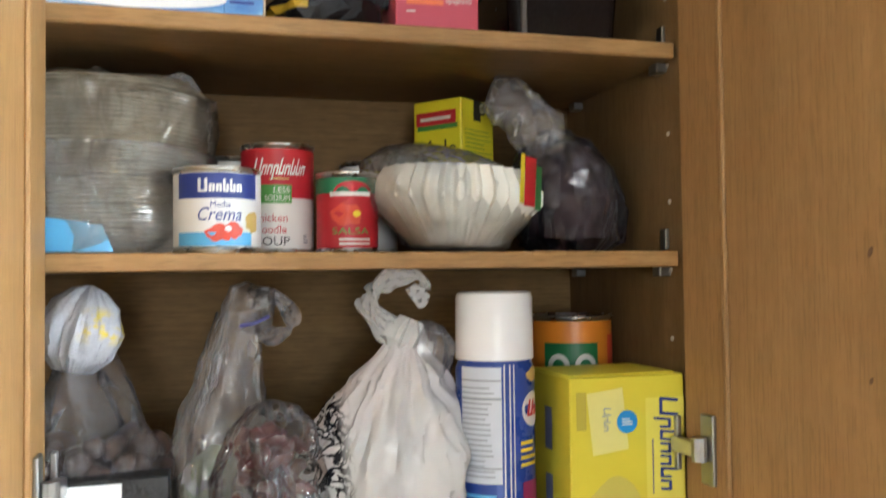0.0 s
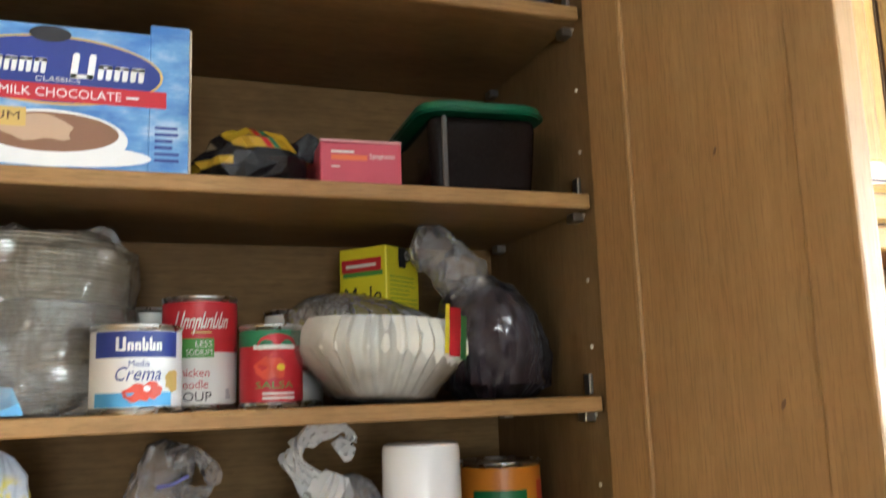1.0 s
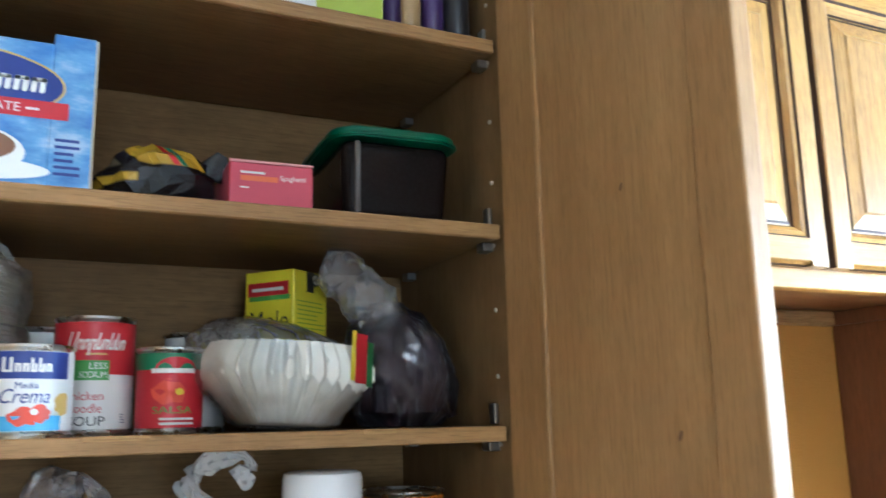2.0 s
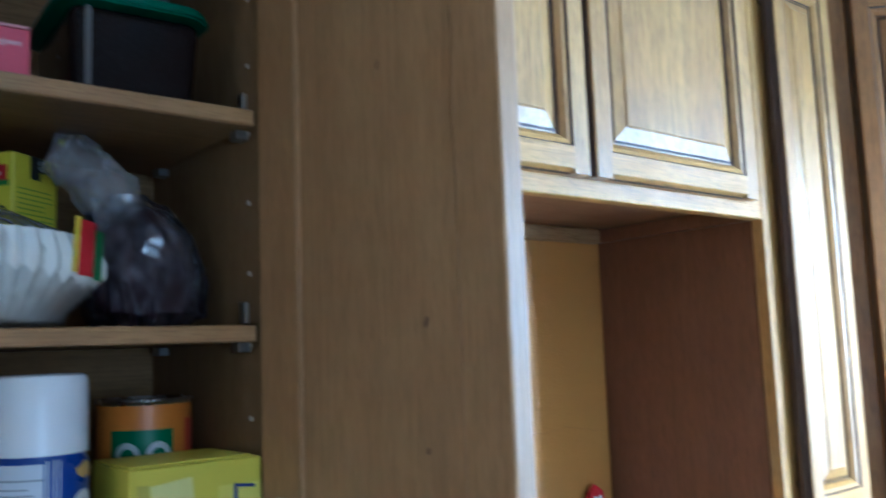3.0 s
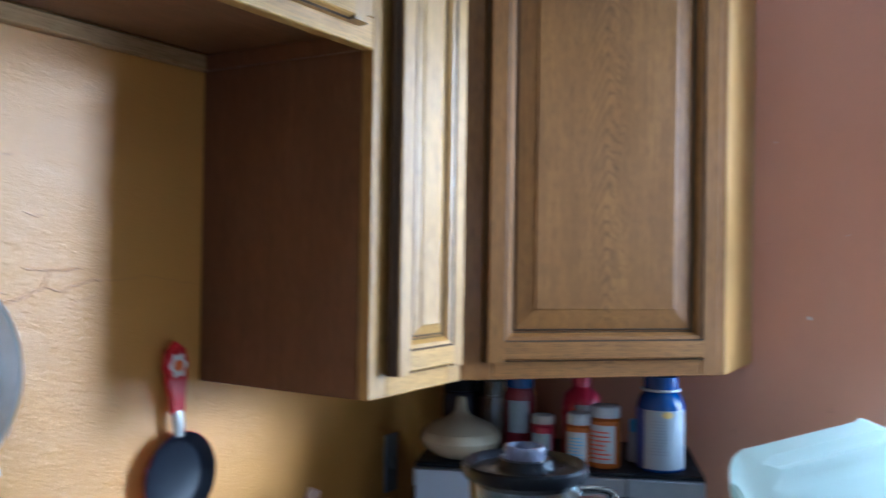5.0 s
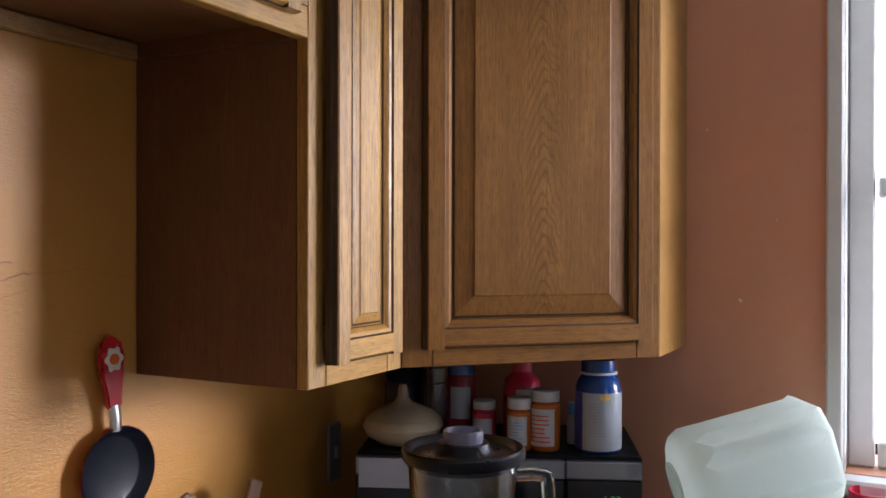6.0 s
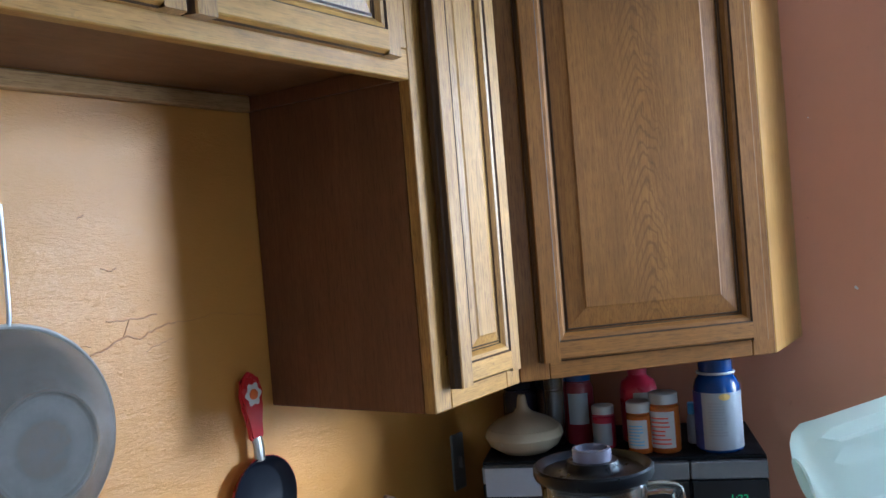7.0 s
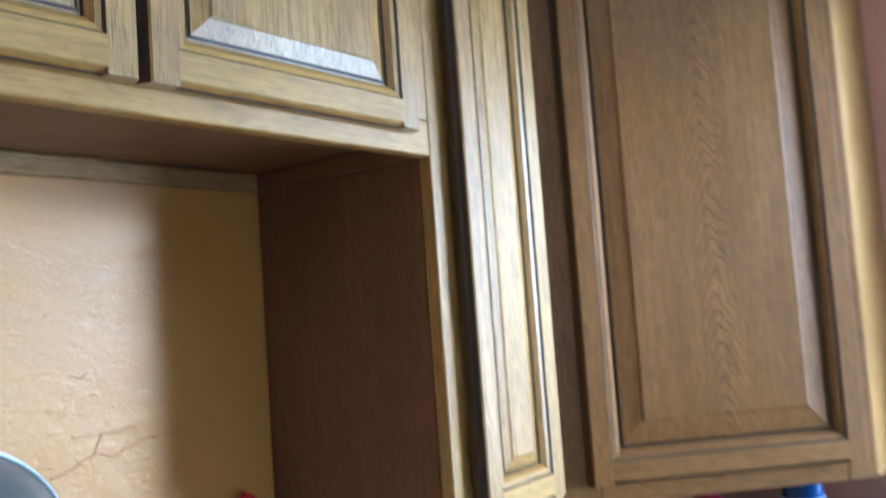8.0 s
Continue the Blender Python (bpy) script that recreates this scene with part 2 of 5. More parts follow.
    if r:
        bmesh.ops.bevel(own, geom=own.edges[:], offset=r, segments=seg, affect="EDGES", profile=0.6)
    if bm is None:
        return own
    join(bm, own)
    return bm


def join(bm, other, m=None, mat=None):
    """Adds other to bm and frees it."""
    if m is not None:
        other.transform(m)
    vs = [bm.verts.new(v.co) for v in other.verts]
    other.verts.index_update()
    for f in other.faces:
        try:
            nf = bm.faces.new([vs[v.index] for v in f.verts])
            nf.material_index = f.material_index if mat is None else mat
        except ValueError:
            pass
    other.free()
    return bm


def lathe(profile, seg=40, wobble=None, caps=True):
    """Turns (z, r) pairs round the z axis; wobble(angle, z, r) may reshape the radius."""
    bm = bmesh.new()
    rings = []
    for z, r in profile:
        ring = []
        for i in range(seg):
            a = 2 * math.pi * i / seg
            q = wobble(a, z, r) if wobble else r
            ring.append(bm.verts.new((q * math.cos(a), q * math.sin(a), z)))
        rings.append(ring)
    for a, b in zip(rings, rings[1:]):
        for i in range(seg):
            bm.faces.new((a[i], a[(i + 1) % seg], b[(i + 1) % seg], b[i]))
    if caps:
        bm.faces.new(rings[0][::-1])
        bm.faces.new(rings[-1])
    return bm


def tube(points, r, seg=8, flat=1.0):
    """A round (or flattened) bar along points; r may be a list."""
    bm = bmesh.new()
    pts = [Vector(p) for p in points]
    rs = r if isinstance(r, (list, tuple)) else [r] * len(pts)
    rings = []
    side = None
    for i, p in enumerate(pts):
        d = (pts[min(i + 1, len(pts) - 1)] - pts[max(i - 1, 0)]).normalized()
        ref = side if side else (Vector((0, 0, 1)) if abs(d.z) < 0.9 else Vector((1, 0, 0)))
        u = (ref - d * ref.dot(d)).normalized()
        w = d.cross(u)
        side = u
        rings.append([bm.verts.new(p + (u * math.cos(2 * math.pi * k / seg) + w * math.sin(2 * math.pi * k / seg) * flat) * rs[i]) for k in range(seg)])
    for a, b in zip(rings, rings[1:]):
        for k in range(seg):
            bm.faces.new((a[k], a[(k + 1) % seg], b[(k + 1) % seg], b[k]))
    bm.faces.new(rings[0][::-1])
    bm.faces.new(rings[-1])
    return bm


def arc_points(pts, k=5):
    """Smooths a short list of points by Catmull-Rom."""
    P = [Vector(p) for p in pts]
    P = [P[0] * 2 - P[1]] + P + [P[-1] * 2 - P[-2]]
    out = []
    for a, b, c, d in zip(P, P[1:], P[2:], P[3:]):
        for i in range(k):
            t = i / k
            out.append(0.5 * ((2 * b) + (c - a) * t + (2 * a - 5 * b + 4 * c - d) * t * t + (3 * b - a - 3 * c + d) * t ** 3))
    out.append(P[-2])
    return out


def at(x, y, z, rx=0, ry=0, rz=0):
    return pose(x, y, z, rx, ry, rz)


# ---- doors with mitred, moulded frames ----
def ring_sides(w, h, rings, dark=(), butt=0.0):
    """Concentric rectangles (inset, height) as four members: left, right, bottom, top. Local x right, z up, front towards -y.
    Insets up to butt are butt-jointed (the uprights run through), the moulding within them is mitred."""
    out = []
    for side in range(4):
        bm = bmesh.new()
        rows = []
        for i, (d, k) in enumerate(rings):
            flat = d <= butt
            e, t = (d, 0.0 if flat else d) if side < 2 else (max(d, butt), d)
            c = [(e, t), (w - e, t), (w - e, h - t), (e, h - t)]
            a, b = {0: (c[3], c[0]), 1: (c[1], c[2]), 2: (c[0], c[1]), 3: (c[2], c[3])}[side]
            cur = (bm.verts.new((a[0], -k, a[1])), bm.verts.new((b[0], -k, b[1])))
            if rows:
                bm.faces.new((rows[-1][0], rows[-1][1], cur[1], cur[0])).material_index = 1 if i in dark else 0
            rows.append(cur)
        bm.faces.new((rows[-1][0], rows[-1][1], rows[0][1], rows[0][0]))
        if butt and side < 2:
            n_flat = sum(1 for d, k in rings if d <= butt and k > 0) + 1
            for end in (0, 1):
                ring = [r[end] for r in rows[:n_flat]]
                corner = bm.verts.new((ring[-1].co.x, 0.0, ring[-1].co.z))
                bm.faces.new(ring + [corner])
        out.append(bm)
    return out


def raised_panel(w, h, inset, bevel, back=0.004, lip=0.006, top=0.015):
    """The raised field of a door: thin tongue, sloping bevel, flat field."""
    bm = bmesh.new()
    prev = None
    for d, k in [(inset, 0.0), (inset, lip), (inset + bevel, top - 0.002), (inset + bevel + 0.003, top)]:
        c = [bm.verts.new((x, -k, z)) for x, z in ((d, d), (w - d, d), (w - d, h - d), (d, h - d))]
        if prev:
            for i in range(4):
                bm.faces.new((prev[i], prev[(i + 1) % 4], c[(i + 1) % 4], c[i]))
        else:
            bm.faces.new(c[::-1])
        prev = c
    bm.faces.new(prev)
    return bm


def moulded_door(parent, w, h, m, stile=0.05, bevel=0.03, worn=False, thick=0.02, label=""):
    """A cabinet door: raised panel with four moulded frame members."""
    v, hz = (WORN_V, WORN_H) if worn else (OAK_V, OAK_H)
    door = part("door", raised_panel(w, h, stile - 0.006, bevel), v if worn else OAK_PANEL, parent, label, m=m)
    rings = [(0.0, 0.0), (0.0, 0.009), (0.0022, 0.0115), (0.0042, thick - 0.002), (0.0062, thick), (stile - 0.017, thick), (stile - 0.0145, thick - 0.003),
             (stile - 0.009, thick - 0.004), (stile - 0.003, thick - 0.010), (stile, thick - 0.015), (stile, 0.0)]
    # uprights' outer edges go dark too: shade on the door sides as colour
    uprights, rails = ring_sides(w, h, rings, (1, 2, 3, 6, 9), stile - 0.017)[:2], ring_sides(w, h, rings, (2, 6, 9), stile - 0.017)[2:]
    for bm, name, mat in zip(uprights + rails, ("stile", "stile", "rail", "rail"), (v, v, hz, hz)):
        part(name, bm, [mat, GLAZE_SHADE], door)
    bm = bmesh.new()
    for side in ring_sides(w, h, [(stile + 0.0004, 0.0), (stile + 0.0004, 0.0082), (stile + 0.0034, 0.0098), (stile + 0.0034, 0.0)]):
        join(bm, side)
    part("groove", bm, GLAZE_SHADE, door, "dark stained groove")
    return door




# ---- the room ----
BACK, EAST, CEIL_Z = 1.25, 2.245, 2.44
WEST, SOUTH = -1.6, -2.4
tagged(part("floor", box(WEST, EAST, SOUTH, BACK, -0.1, 0.0), TILE), "worn beige vinyl kitchen floor", "floor", kind="structure")
tagged(part("ceiling", box(WEST - 0.1, EAST + 0.2, SOUTH - 0.1, BACK + 0.1, CEIL_Z, CEIL_Z + 0.1), CEIL), "plain white kitchen ceiling", "ceiling", kind="structure")
WALL_N = tagged(part("wall_north", box(WEST - 0.1, EAST + 0.2, BACK, BACK + 0.1, -0.1, CEIL_Z), ORANGE), "glossy orange painted wall with cracks and blisters", "wall", kind="structure")
tagged(part("wall_west", box(WEST - 0.1, WEST, SOUTH, BACK, -0.1, CEIL_Z), CREAM), "plain cream kitchen wall", "wall", kind="structure")
# opening made up out of view to hold the fill lamp
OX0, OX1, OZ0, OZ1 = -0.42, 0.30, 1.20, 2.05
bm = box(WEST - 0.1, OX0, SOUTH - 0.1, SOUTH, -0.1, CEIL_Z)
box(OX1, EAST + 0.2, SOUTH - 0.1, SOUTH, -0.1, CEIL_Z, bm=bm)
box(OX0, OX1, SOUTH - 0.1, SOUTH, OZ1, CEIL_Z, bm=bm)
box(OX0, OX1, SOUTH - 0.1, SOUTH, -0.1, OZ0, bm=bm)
tagged(part("wall_south", bm, CREAM), "plain cream kitchen wall with an unseen fill-light opening", "wall", kind="structure")
WY0, WY1, WZ0, WZ1 = -1.08, 0.297, 1.15, 2.2
bm = box(EAST, EAST + 0.18, WY1, BACK, -0.1, CEIL_Z)
box(EAST, EAST + 0.18, SOUTH, WY0, -0.1, CEIL_Z, bm=bm)
box(EAST, EAST + 0.18, WY0, WY1, -0.1, WZ0, bm=bm)
box(EAST, EAST + 0.18, WY0, WY1, WZ1, CEIL_Z, bm=bm)
WALL_E = tagged(part("wall_east", bm, TERRA), "terracotta painted wall with a window", "wall", kind="structure")

for y, z, q in ((0.481, 1.463, 0.0035), (0.545, 1.80, 0.0015), (0.415, 1.62, 0.0012), (0.445, 1.235, 0.006), (0.425, 1.238, 0.005)):
    part("paint_chip", lathe([(0, q), (0.0006, q * 0.9), (0.0009, q * 0.3)], 9, lambda a, z_, r: r * (1 + 0.35 * math.sin(2 * a) + 0.2 * math.cos(3 * a))), WHITE_PAINT, WALL_E, m=at(EAST, y, z, 0, -90, 0))
win = thing("window_1", "white painted wooden window with bright daylight behind", "window", kind="structure")
for y0, y1, z0, z1 in ((WY1, WY1 + 0.030, WZ0 - 0.05, WZ1 + 0.08), (WY0 - 0.075, WY0, WZ0 - 0.05, WZ1 + 0.08), (WY0, WY1, WZ1, WZ1 + 0.08)):
    part("casing", box(EAST - 0.018, EAST - 0.002, y0, y1, z0, z1, 0.004), WHITE_PAINT, win)
part("window_sill", box(EAST - 0.055, EAST + 0.17, WY0 - 0.08, WY1 + 0.085, WZ0 - 0.03, WZ0 - 0.002, 0.006), WHITE_PAINT, win)
part("apron", box(EAST - 0.016, EAST - 0.002, WY0 - 0.07, WY1 + 0.07, WZ0 - 0.10, WZ0 - 0.05, 0.003), WHITE_PAINT, win)
for y0, y1, z0, z1 in ((WY1 - 0.050, WY1 - 0.003, WZ0, WZ1 - 0.003), (WY0 + 0.003, WY0 + 0.055, WZ0, WZ1 - 0.003), (WY0 + 0.055, WY1 - 0.055, WZ0, WZ0 + 0.05),
                       (WY0 + 0.055, WY1 - 0.055, WZ1 - 0.05, WZ1 - 0.003), (WY0 + 0.055, WY1 - 0.055, 1.66, 1.70)):
    part("window_frame", box(EAST + 0.06, EAST + 0.10, y0, y1, z0, z1, 0.004), WHITE_PAINT, win)
part("jamb", box(EAST + 0.0, EAST + 0.178, WY1 - 0.0025, WY1 + 0.004, WZ0 - 0.001, WZ1, 0.001), WHITE_PAINT, win)
part("jamb", box(EAST + 0.0, EAST + 0.178, WY0 - 0.004, WY0 + 0.0025, WZ0 - 0.001, WZ1, 0.001), WHITE_PAINT, win)
part("head", box(EAST + 0.0, EAST + 0.178, WY0 + 0.003, WY1 - 0.003, WZ1 - 0.0025, WZ1 + 0.004, 0.001), WHITE_PAINT, win)
pane = part("pane", box(EAST + 0.078, EAST + 0.082, WY0 + 0.05, WY1 - 0.045, WZ0 + 0.045, WZ1 - 0.045), PANE, win)
pane.visible_shadow = False

# cracked and blistered paint behind the sieve
SCAR = plain("scarred_orange_paint", (0.46, 0.20, 0.042), 0.5)
for pts, r in (([(1.144, 1.545), (1.173, 1.543), (1.198, 1.544), (1.228, 1.545)], 0.0011), ([(1.116, 1.503), (1.138, 1.509), (1.172, 1.521), (1.196, 1.515), (1.215, 1.523), (1.239, 1.528), (1.259, 1.531)], 0.0012),
               ([(1.181, 1.542), (1.175, 1.530), (1.170, 1.521)], 0.0009), ([(1.259, 1.531), (1.30, 1.531), (1.342, 1.535), (1.38, 1.528), (1.434, 1.521)], 0.0004),
               ([(1.143, 1.617), (1.155, 1.615), (1.167, 1.617)], 0.0009), ([(1.114, 1.688), (1.124, 1.694)], 0.0008), ([(1.205, 1.497), (1.229, 1.502), (1.253, 1.507)], 0.0005),
               ([(1.085, 1.512), (1.100, 1.516), (1.118, 1.515)], 0.0007)):
    part("paint_crack", tube([p + Vector((0, 0, 0.0035 * noise.noise(p * 75) + 0.0012 * noise.noise(p * 300))) for p in arc_points([(x, BACK - 0.0002, z) for x, z in pts], 9)], r, 6), SCAR, WALL_N)
rnd = random.Random(12)
for k in range(20):
    x, z = rnd.gauss(1.165, 0.05), rnd.gauss(1.50, 0.09)
    q = rnd.uniform(0.002, 0.009)
    bm = bmesh.new()
    bmesh.ops.create_icosphere(bm, subdivisions=2, radius=1)
    for v in bm.verts:
        v.co = Vector((v.co.x * q * 1.7, v.co.y * 0.0004, v.co.z * q * 0.7)) * (1 + 0.3 * noise.noise(v.co * 2 + Vector((k, 0, 0))))
    part("paint_blister", bm, ORANGE, WALL_N, smooth=True, m=at(x, BACK, z, 0, rnd.uniform(-40, 40), 0))

# ---- worktop and base units ----
wt = thing("worktop", "pale laminate worktop running round the corner", "worktop")
part("slab", box(WEST + 0.6, EAST - 0.003, 0.61, BACK - 0.003, 0.872, 0.91, 0.006), STONE, wt)
part("slab", box(1.655, EAST - 0.003, -1.6, 0.607, 0.872, 0.91, 0.006), STONE, wt)
bu = thing("base_unit", "plain oak base cabinets under the worktop", "cabinet")
part("carcass", box(WEST + 0.62, EAST - 0.005, 0.66, BACK - 0.005, 0.0, 0.87), OAK_V, bu)
part("carcass", box(1.70, EAST - 0.005, -1.58, 0.657, 0.0, 0.87), OAK_V, bu)

# ---- wall cabinet A, open, with shelves ----
AX0, AX1, AF, AB, AZ0, AZ1 = -0.005, 0.602, 0.922, 1.19, 1.37, 2.29
ca = thing("pantry_cabinet", "oak wall cabinet with both doors open and packed shelves", "cabinet")
part("side_panel", box(AX1, AX1 + 0.018, AF, BACK - 0.003, AZ0, AZ1), INSIDE_V, ca)
part("side_panel", box(AX0 - 0.018, AX0, AF, BACK - 0.003, AZ0, AZ1), INSIDE_V, ca)
part("back_panel", box(AX0, AX1, AB, AB + 0.008, AZ0, AZ1), INSIDE_H, ca)
part("bottom_panel", box(AX0, AX1, AF, AB, AZ0, AZ0 + 0.018), SHELF_EDGE, ca)
part("top_panel", box(AX0, AX1, AF, AB, AZ1 - 0.018, AZ1), INSIDE_H, ca)
SHELVES = (1.702, 1.900, 2.098)
for z in SHELVES:
    sh = part("shelf", box(AX0 + 0.003, AX1 - 0.003, 0.9335, AB - 0.004, z - 0.0145, z, 0.0005), SHADED_BOARD, ca)
    part("edging", box(AX0 + 0.003, AX1 - 0.003, 0.928, 0.9333, z - 0.0146, z + 0.0001, 0.0012), SHELF_EDGE, sh, "pale oak edging strip")
    if z == SHELVES[0]:
        for x0, x1 in ((0.222, 0.272), (0.452, 0.484)):
            part("chipped_edge", box(x0, x1, 0.9272, 0.9285, z - 0.004, z + 0.0004, 0.0004), PALE, sh, "pale splintered edge")
    for y in (0.955, 1.15):
        part("shelf_clip", box(AX1 - 0.004, AX1, y - 0.006, y + 0.006, z + 0.002, z + 0.022, 0.001), NICKEL, ca)
        part("shelf_clip", box(AX1 - 0.012, AX1, y - 0.008, y + 0.008, z - 0.024, z - 0.015, 0.001), NICKEL, ca)
PEG = plain("peg_white", (0.5, 0.45, 0.36), 0.5)
for k in range(12):
    z = 1.42 + 0.066 * k
    part("peg_hole", lathe([(0, 0.0024), (0.0010, 0.0024), (0.0015, 0.0012)], 10), PEG, ca, m=at(AX1, 0.947, z, 0, -90, 0))


def pantry_door(m, flip):
    """Flat-backed oak door seen from inside: stiles, rails, thin bead, flush panel. Local x from hinge to free edge, front face (inside) at y=0."""
    W, H, T = 0.298, 0.90, 0.02
    s = -1 if flip else 1
    y0, y1 = (0.0, T) if s > 0 else (-T, 0.0)
    door = part("door", box(0.058, 0.252, y0 + 0.0025 * (s > 0), y1 - 0.0025 * (s < 0), 0.055, H - 0.055), OAK_PLAIN, ca, m=m)
    part("stile", box(0.0, 0.058, y0, y1, 0, H, 0.0015), OAK_PLAIN, door)
    part("stile", box(0.2525, W, y0, y1, 0, H, 0.0025, seg=2), OAK_PLAIN, door)
    part("rail", box(0.0585, 0.252, y0, y1, 0, 0.055, 0.0015), OAK_H, door)
    part("rail", box(0.0585, 0.252, y0, y1, H - 0.055, H, 0.0015), OAK_H, door)
    bead = tube([(0.0605, s * 0.001, 0.056), (0.0605, s * 0.001, H - 0.056)], 0.0028, 8)
    part("bead", bead, OAK_PLAIN, door)
    yy = -s
    for hz in (0.118, 0.78):
        hb = box(0.027, 0.046, min(0, yy * 0.004), max(0, yy * 0.004), hz, hz + 0.062, 0.001)
        h = part("hinge", hb, NICKEL, door, "nickel cabinet hinge plate")
        for dz in (0.008, 0.054):
            part("screw", lathe([(0, 0.0032), (0.0016, 0.0030), (0.0022, 0.0015)], 10), NICKEL, door, m=at(0.0365, yy * 0.004, hz + dz, 90 * -yy * -1, 0, 0))
        part("hinge", box(-0.002, 0.032, min(yy * 0.005, yy * 0.016), max(yy * 0.005, yy * 0.016), hz + 0.024, hz + 0.038, 0.003, seg=2), STEEL, door)
        part("hinge", tube([(0.034, yy * 0.010, hz + 0.021), (0.034, yy * 0.010, hz + 0.042)], 0.007, 10), NICKEL, door)
        part("hinge", box(-0.010, -0.0015, min(yy * 0.003, yy * 0.008), max(yy * 0.003, yy * 0.008), hz + 0.006, hz + 0.056, 0.001), NICKEL, door)
    return door


# the right leaf swings a little past square, the left one stands square
RIGHT_DOOR = pantry_door(at(0.597, 0.9185, 1.375, 0, 0, -85.6), False)
KNOT = plain("brown_oak_knot", (0.13, 0.06, 0.02), 0.5)
for x, z, rx, rz in ((0.217, 0.319, 0.0020, 0.0045), (0.215, 0.229, 0.0016, 0.003), (0.170, 0.52, 0.0014, 0.004)):
    part("knot", lathe([(0, 1), (0.0006, 0.8)], 14), KNOT, RIGHT_DOOR, m=at(x, 0.0026, z, 90, 25, 0) @ Matrix.Diagonal((rx, rz, 1, 1)))
pantry_door(at(0.050, 0.9185, 1.375, 0, 0, -91.0), True)

# ---- short cabinet over the recess ----
FY = 0.92
cb = thing("short_wall_cabinet", "worn oak wall cabinet over an open recess", "cabinet")
BX0, BX1 = 0.645, 1.4385
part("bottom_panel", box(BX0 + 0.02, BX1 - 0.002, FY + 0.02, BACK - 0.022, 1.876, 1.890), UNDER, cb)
part("nailer", box(BX0 + 0.02, BX1 - 0.012, BACK - 0.021, BACK - 0.002, 1.851, 1.8755, 0.002), PALE, cb, "rough pale lath along the wall")
part("side_strip", box(BX1 - 0.011, BX1 - 0.001, FY + 0.021, BACK - 0.003, 1.852, 1.8755, 0.001), VENEER, cb)
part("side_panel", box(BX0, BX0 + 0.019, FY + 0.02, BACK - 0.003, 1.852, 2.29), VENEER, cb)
part("bottom_rail", box(BX0, BX1, FY, FY + 0.0195, 1.852, 1.895, 0.0015), WORN_H, cb)
part("stile", box(BX1 - 0.044, BX1, FY, FY + 0.0195, 1.8955, 2.29, 0.0015), WORN_V, cb)
part("stile", box(BX0, BX0 + 0.044, FY, FY + 0.0195, 1.8955, 2.29, 0.0015), WORN_V, cb)
part("stile", box(1.018, 1.055, FY, FY + 0.0195, 1.8955, 2.25, 0.0015), WORN_V, cb)
part("top_rail", box(BX0 + 0.045, BX1 - 0.045, FY, FY + 0.0195, 2.2505, 2.29, 0.0015), WORN_H, cb)
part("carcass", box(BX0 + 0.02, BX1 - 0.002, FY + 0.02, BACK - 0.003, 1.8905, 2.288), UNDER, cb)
moulded_door(cb, 0.366, 0.385, at(1.0375, FY - 0.0005, 1.876), 0.050, 0.028, True)
moulded_door(cb, 0.366, 0.385, at(0.6685, FY - 0.0005, 1.876), 0.050, 0.028, True)

# ---- narrow cabinet ----
cc = thing("narrow_wall_cabinet", "tall narrow oak wall cabinet with dark veneer side", "cabinet")
CX0, CX1 = 1.439, 1.688
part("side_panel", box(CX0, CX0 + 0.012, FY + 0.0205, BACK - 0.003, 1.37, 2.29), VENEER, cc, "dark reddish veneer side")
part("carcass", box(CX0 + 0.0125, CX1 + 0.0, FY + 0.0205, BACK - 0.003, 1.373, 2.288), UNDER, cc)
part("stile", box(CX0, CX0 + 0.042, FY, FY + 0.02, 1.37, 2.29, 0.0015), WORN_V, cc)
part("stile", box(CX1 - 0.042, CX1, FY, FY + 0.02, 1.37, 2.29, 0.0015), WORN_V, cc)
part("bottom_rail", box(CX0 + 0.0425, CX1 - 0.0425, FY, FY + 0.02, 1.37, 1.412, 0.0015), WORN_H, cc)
part("top_rail", box(CX0 + 0.0425, CX1 - 0.0425, FY, FY + 0.02, 2.25, 2.29, 0.0015), OAK_H, cc)
for z in (1.45, 2.20):
    part("bumper", box(1.474, 1.482, FY - 0.0079, FY, z, z + 0.008, 0.001), GLAZE_SHADE, cc)
moulded_door(cc, 0.184, 0.865, at(1.468, FY - 0.008, 1.402), 0.050, 0.021, True)

# ---- diagonal corner cabinet ----
DL = math.hypot(0.335, 0.335)
dm = at(1.69, 0.92, 1.37, 0, 0, -45)
cd = thing("corner_wall_cabinet", "oak corner wall cabinet with a diagonal raised-panel door", "cabinet", dm)
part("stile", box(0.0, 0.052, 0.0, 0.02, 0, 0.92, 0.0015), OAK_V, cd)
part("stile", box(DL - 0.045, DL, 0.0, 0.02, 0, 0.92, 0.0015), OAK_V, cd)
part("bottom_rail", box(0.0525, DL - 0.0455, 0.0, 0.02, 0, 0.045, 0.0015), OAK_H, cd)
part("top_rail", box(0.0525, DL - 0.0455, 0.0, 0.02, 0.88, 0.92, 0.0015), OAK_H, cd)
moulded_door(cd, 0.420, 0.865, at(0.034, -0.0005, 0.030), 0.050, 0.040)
inv = dm.inverted()
part("return_panel", box(2.03, EAST - 0.003, 0.585, 0.60, 1.37, 2.29, 0.001).copy(), LIT_OAK_V, cd, m=inv)
bm = bmesh.new()
pts = [(1.712, 0.926), (2.029, 0.609), (EAST - 0.004, 0.609), (EAST - 0.004, BACK - 0.004), (1.690, BACK - 0.004), (1.690, 0.948)]
lo, hi = [bm.verts.new((x, y, 1.373)) for x, y in pts], [bm.verts.new((x, y, 2.288)) for x, y in pts]
bm.faces.new(lo[::-1])
bm.faces.new(hi)
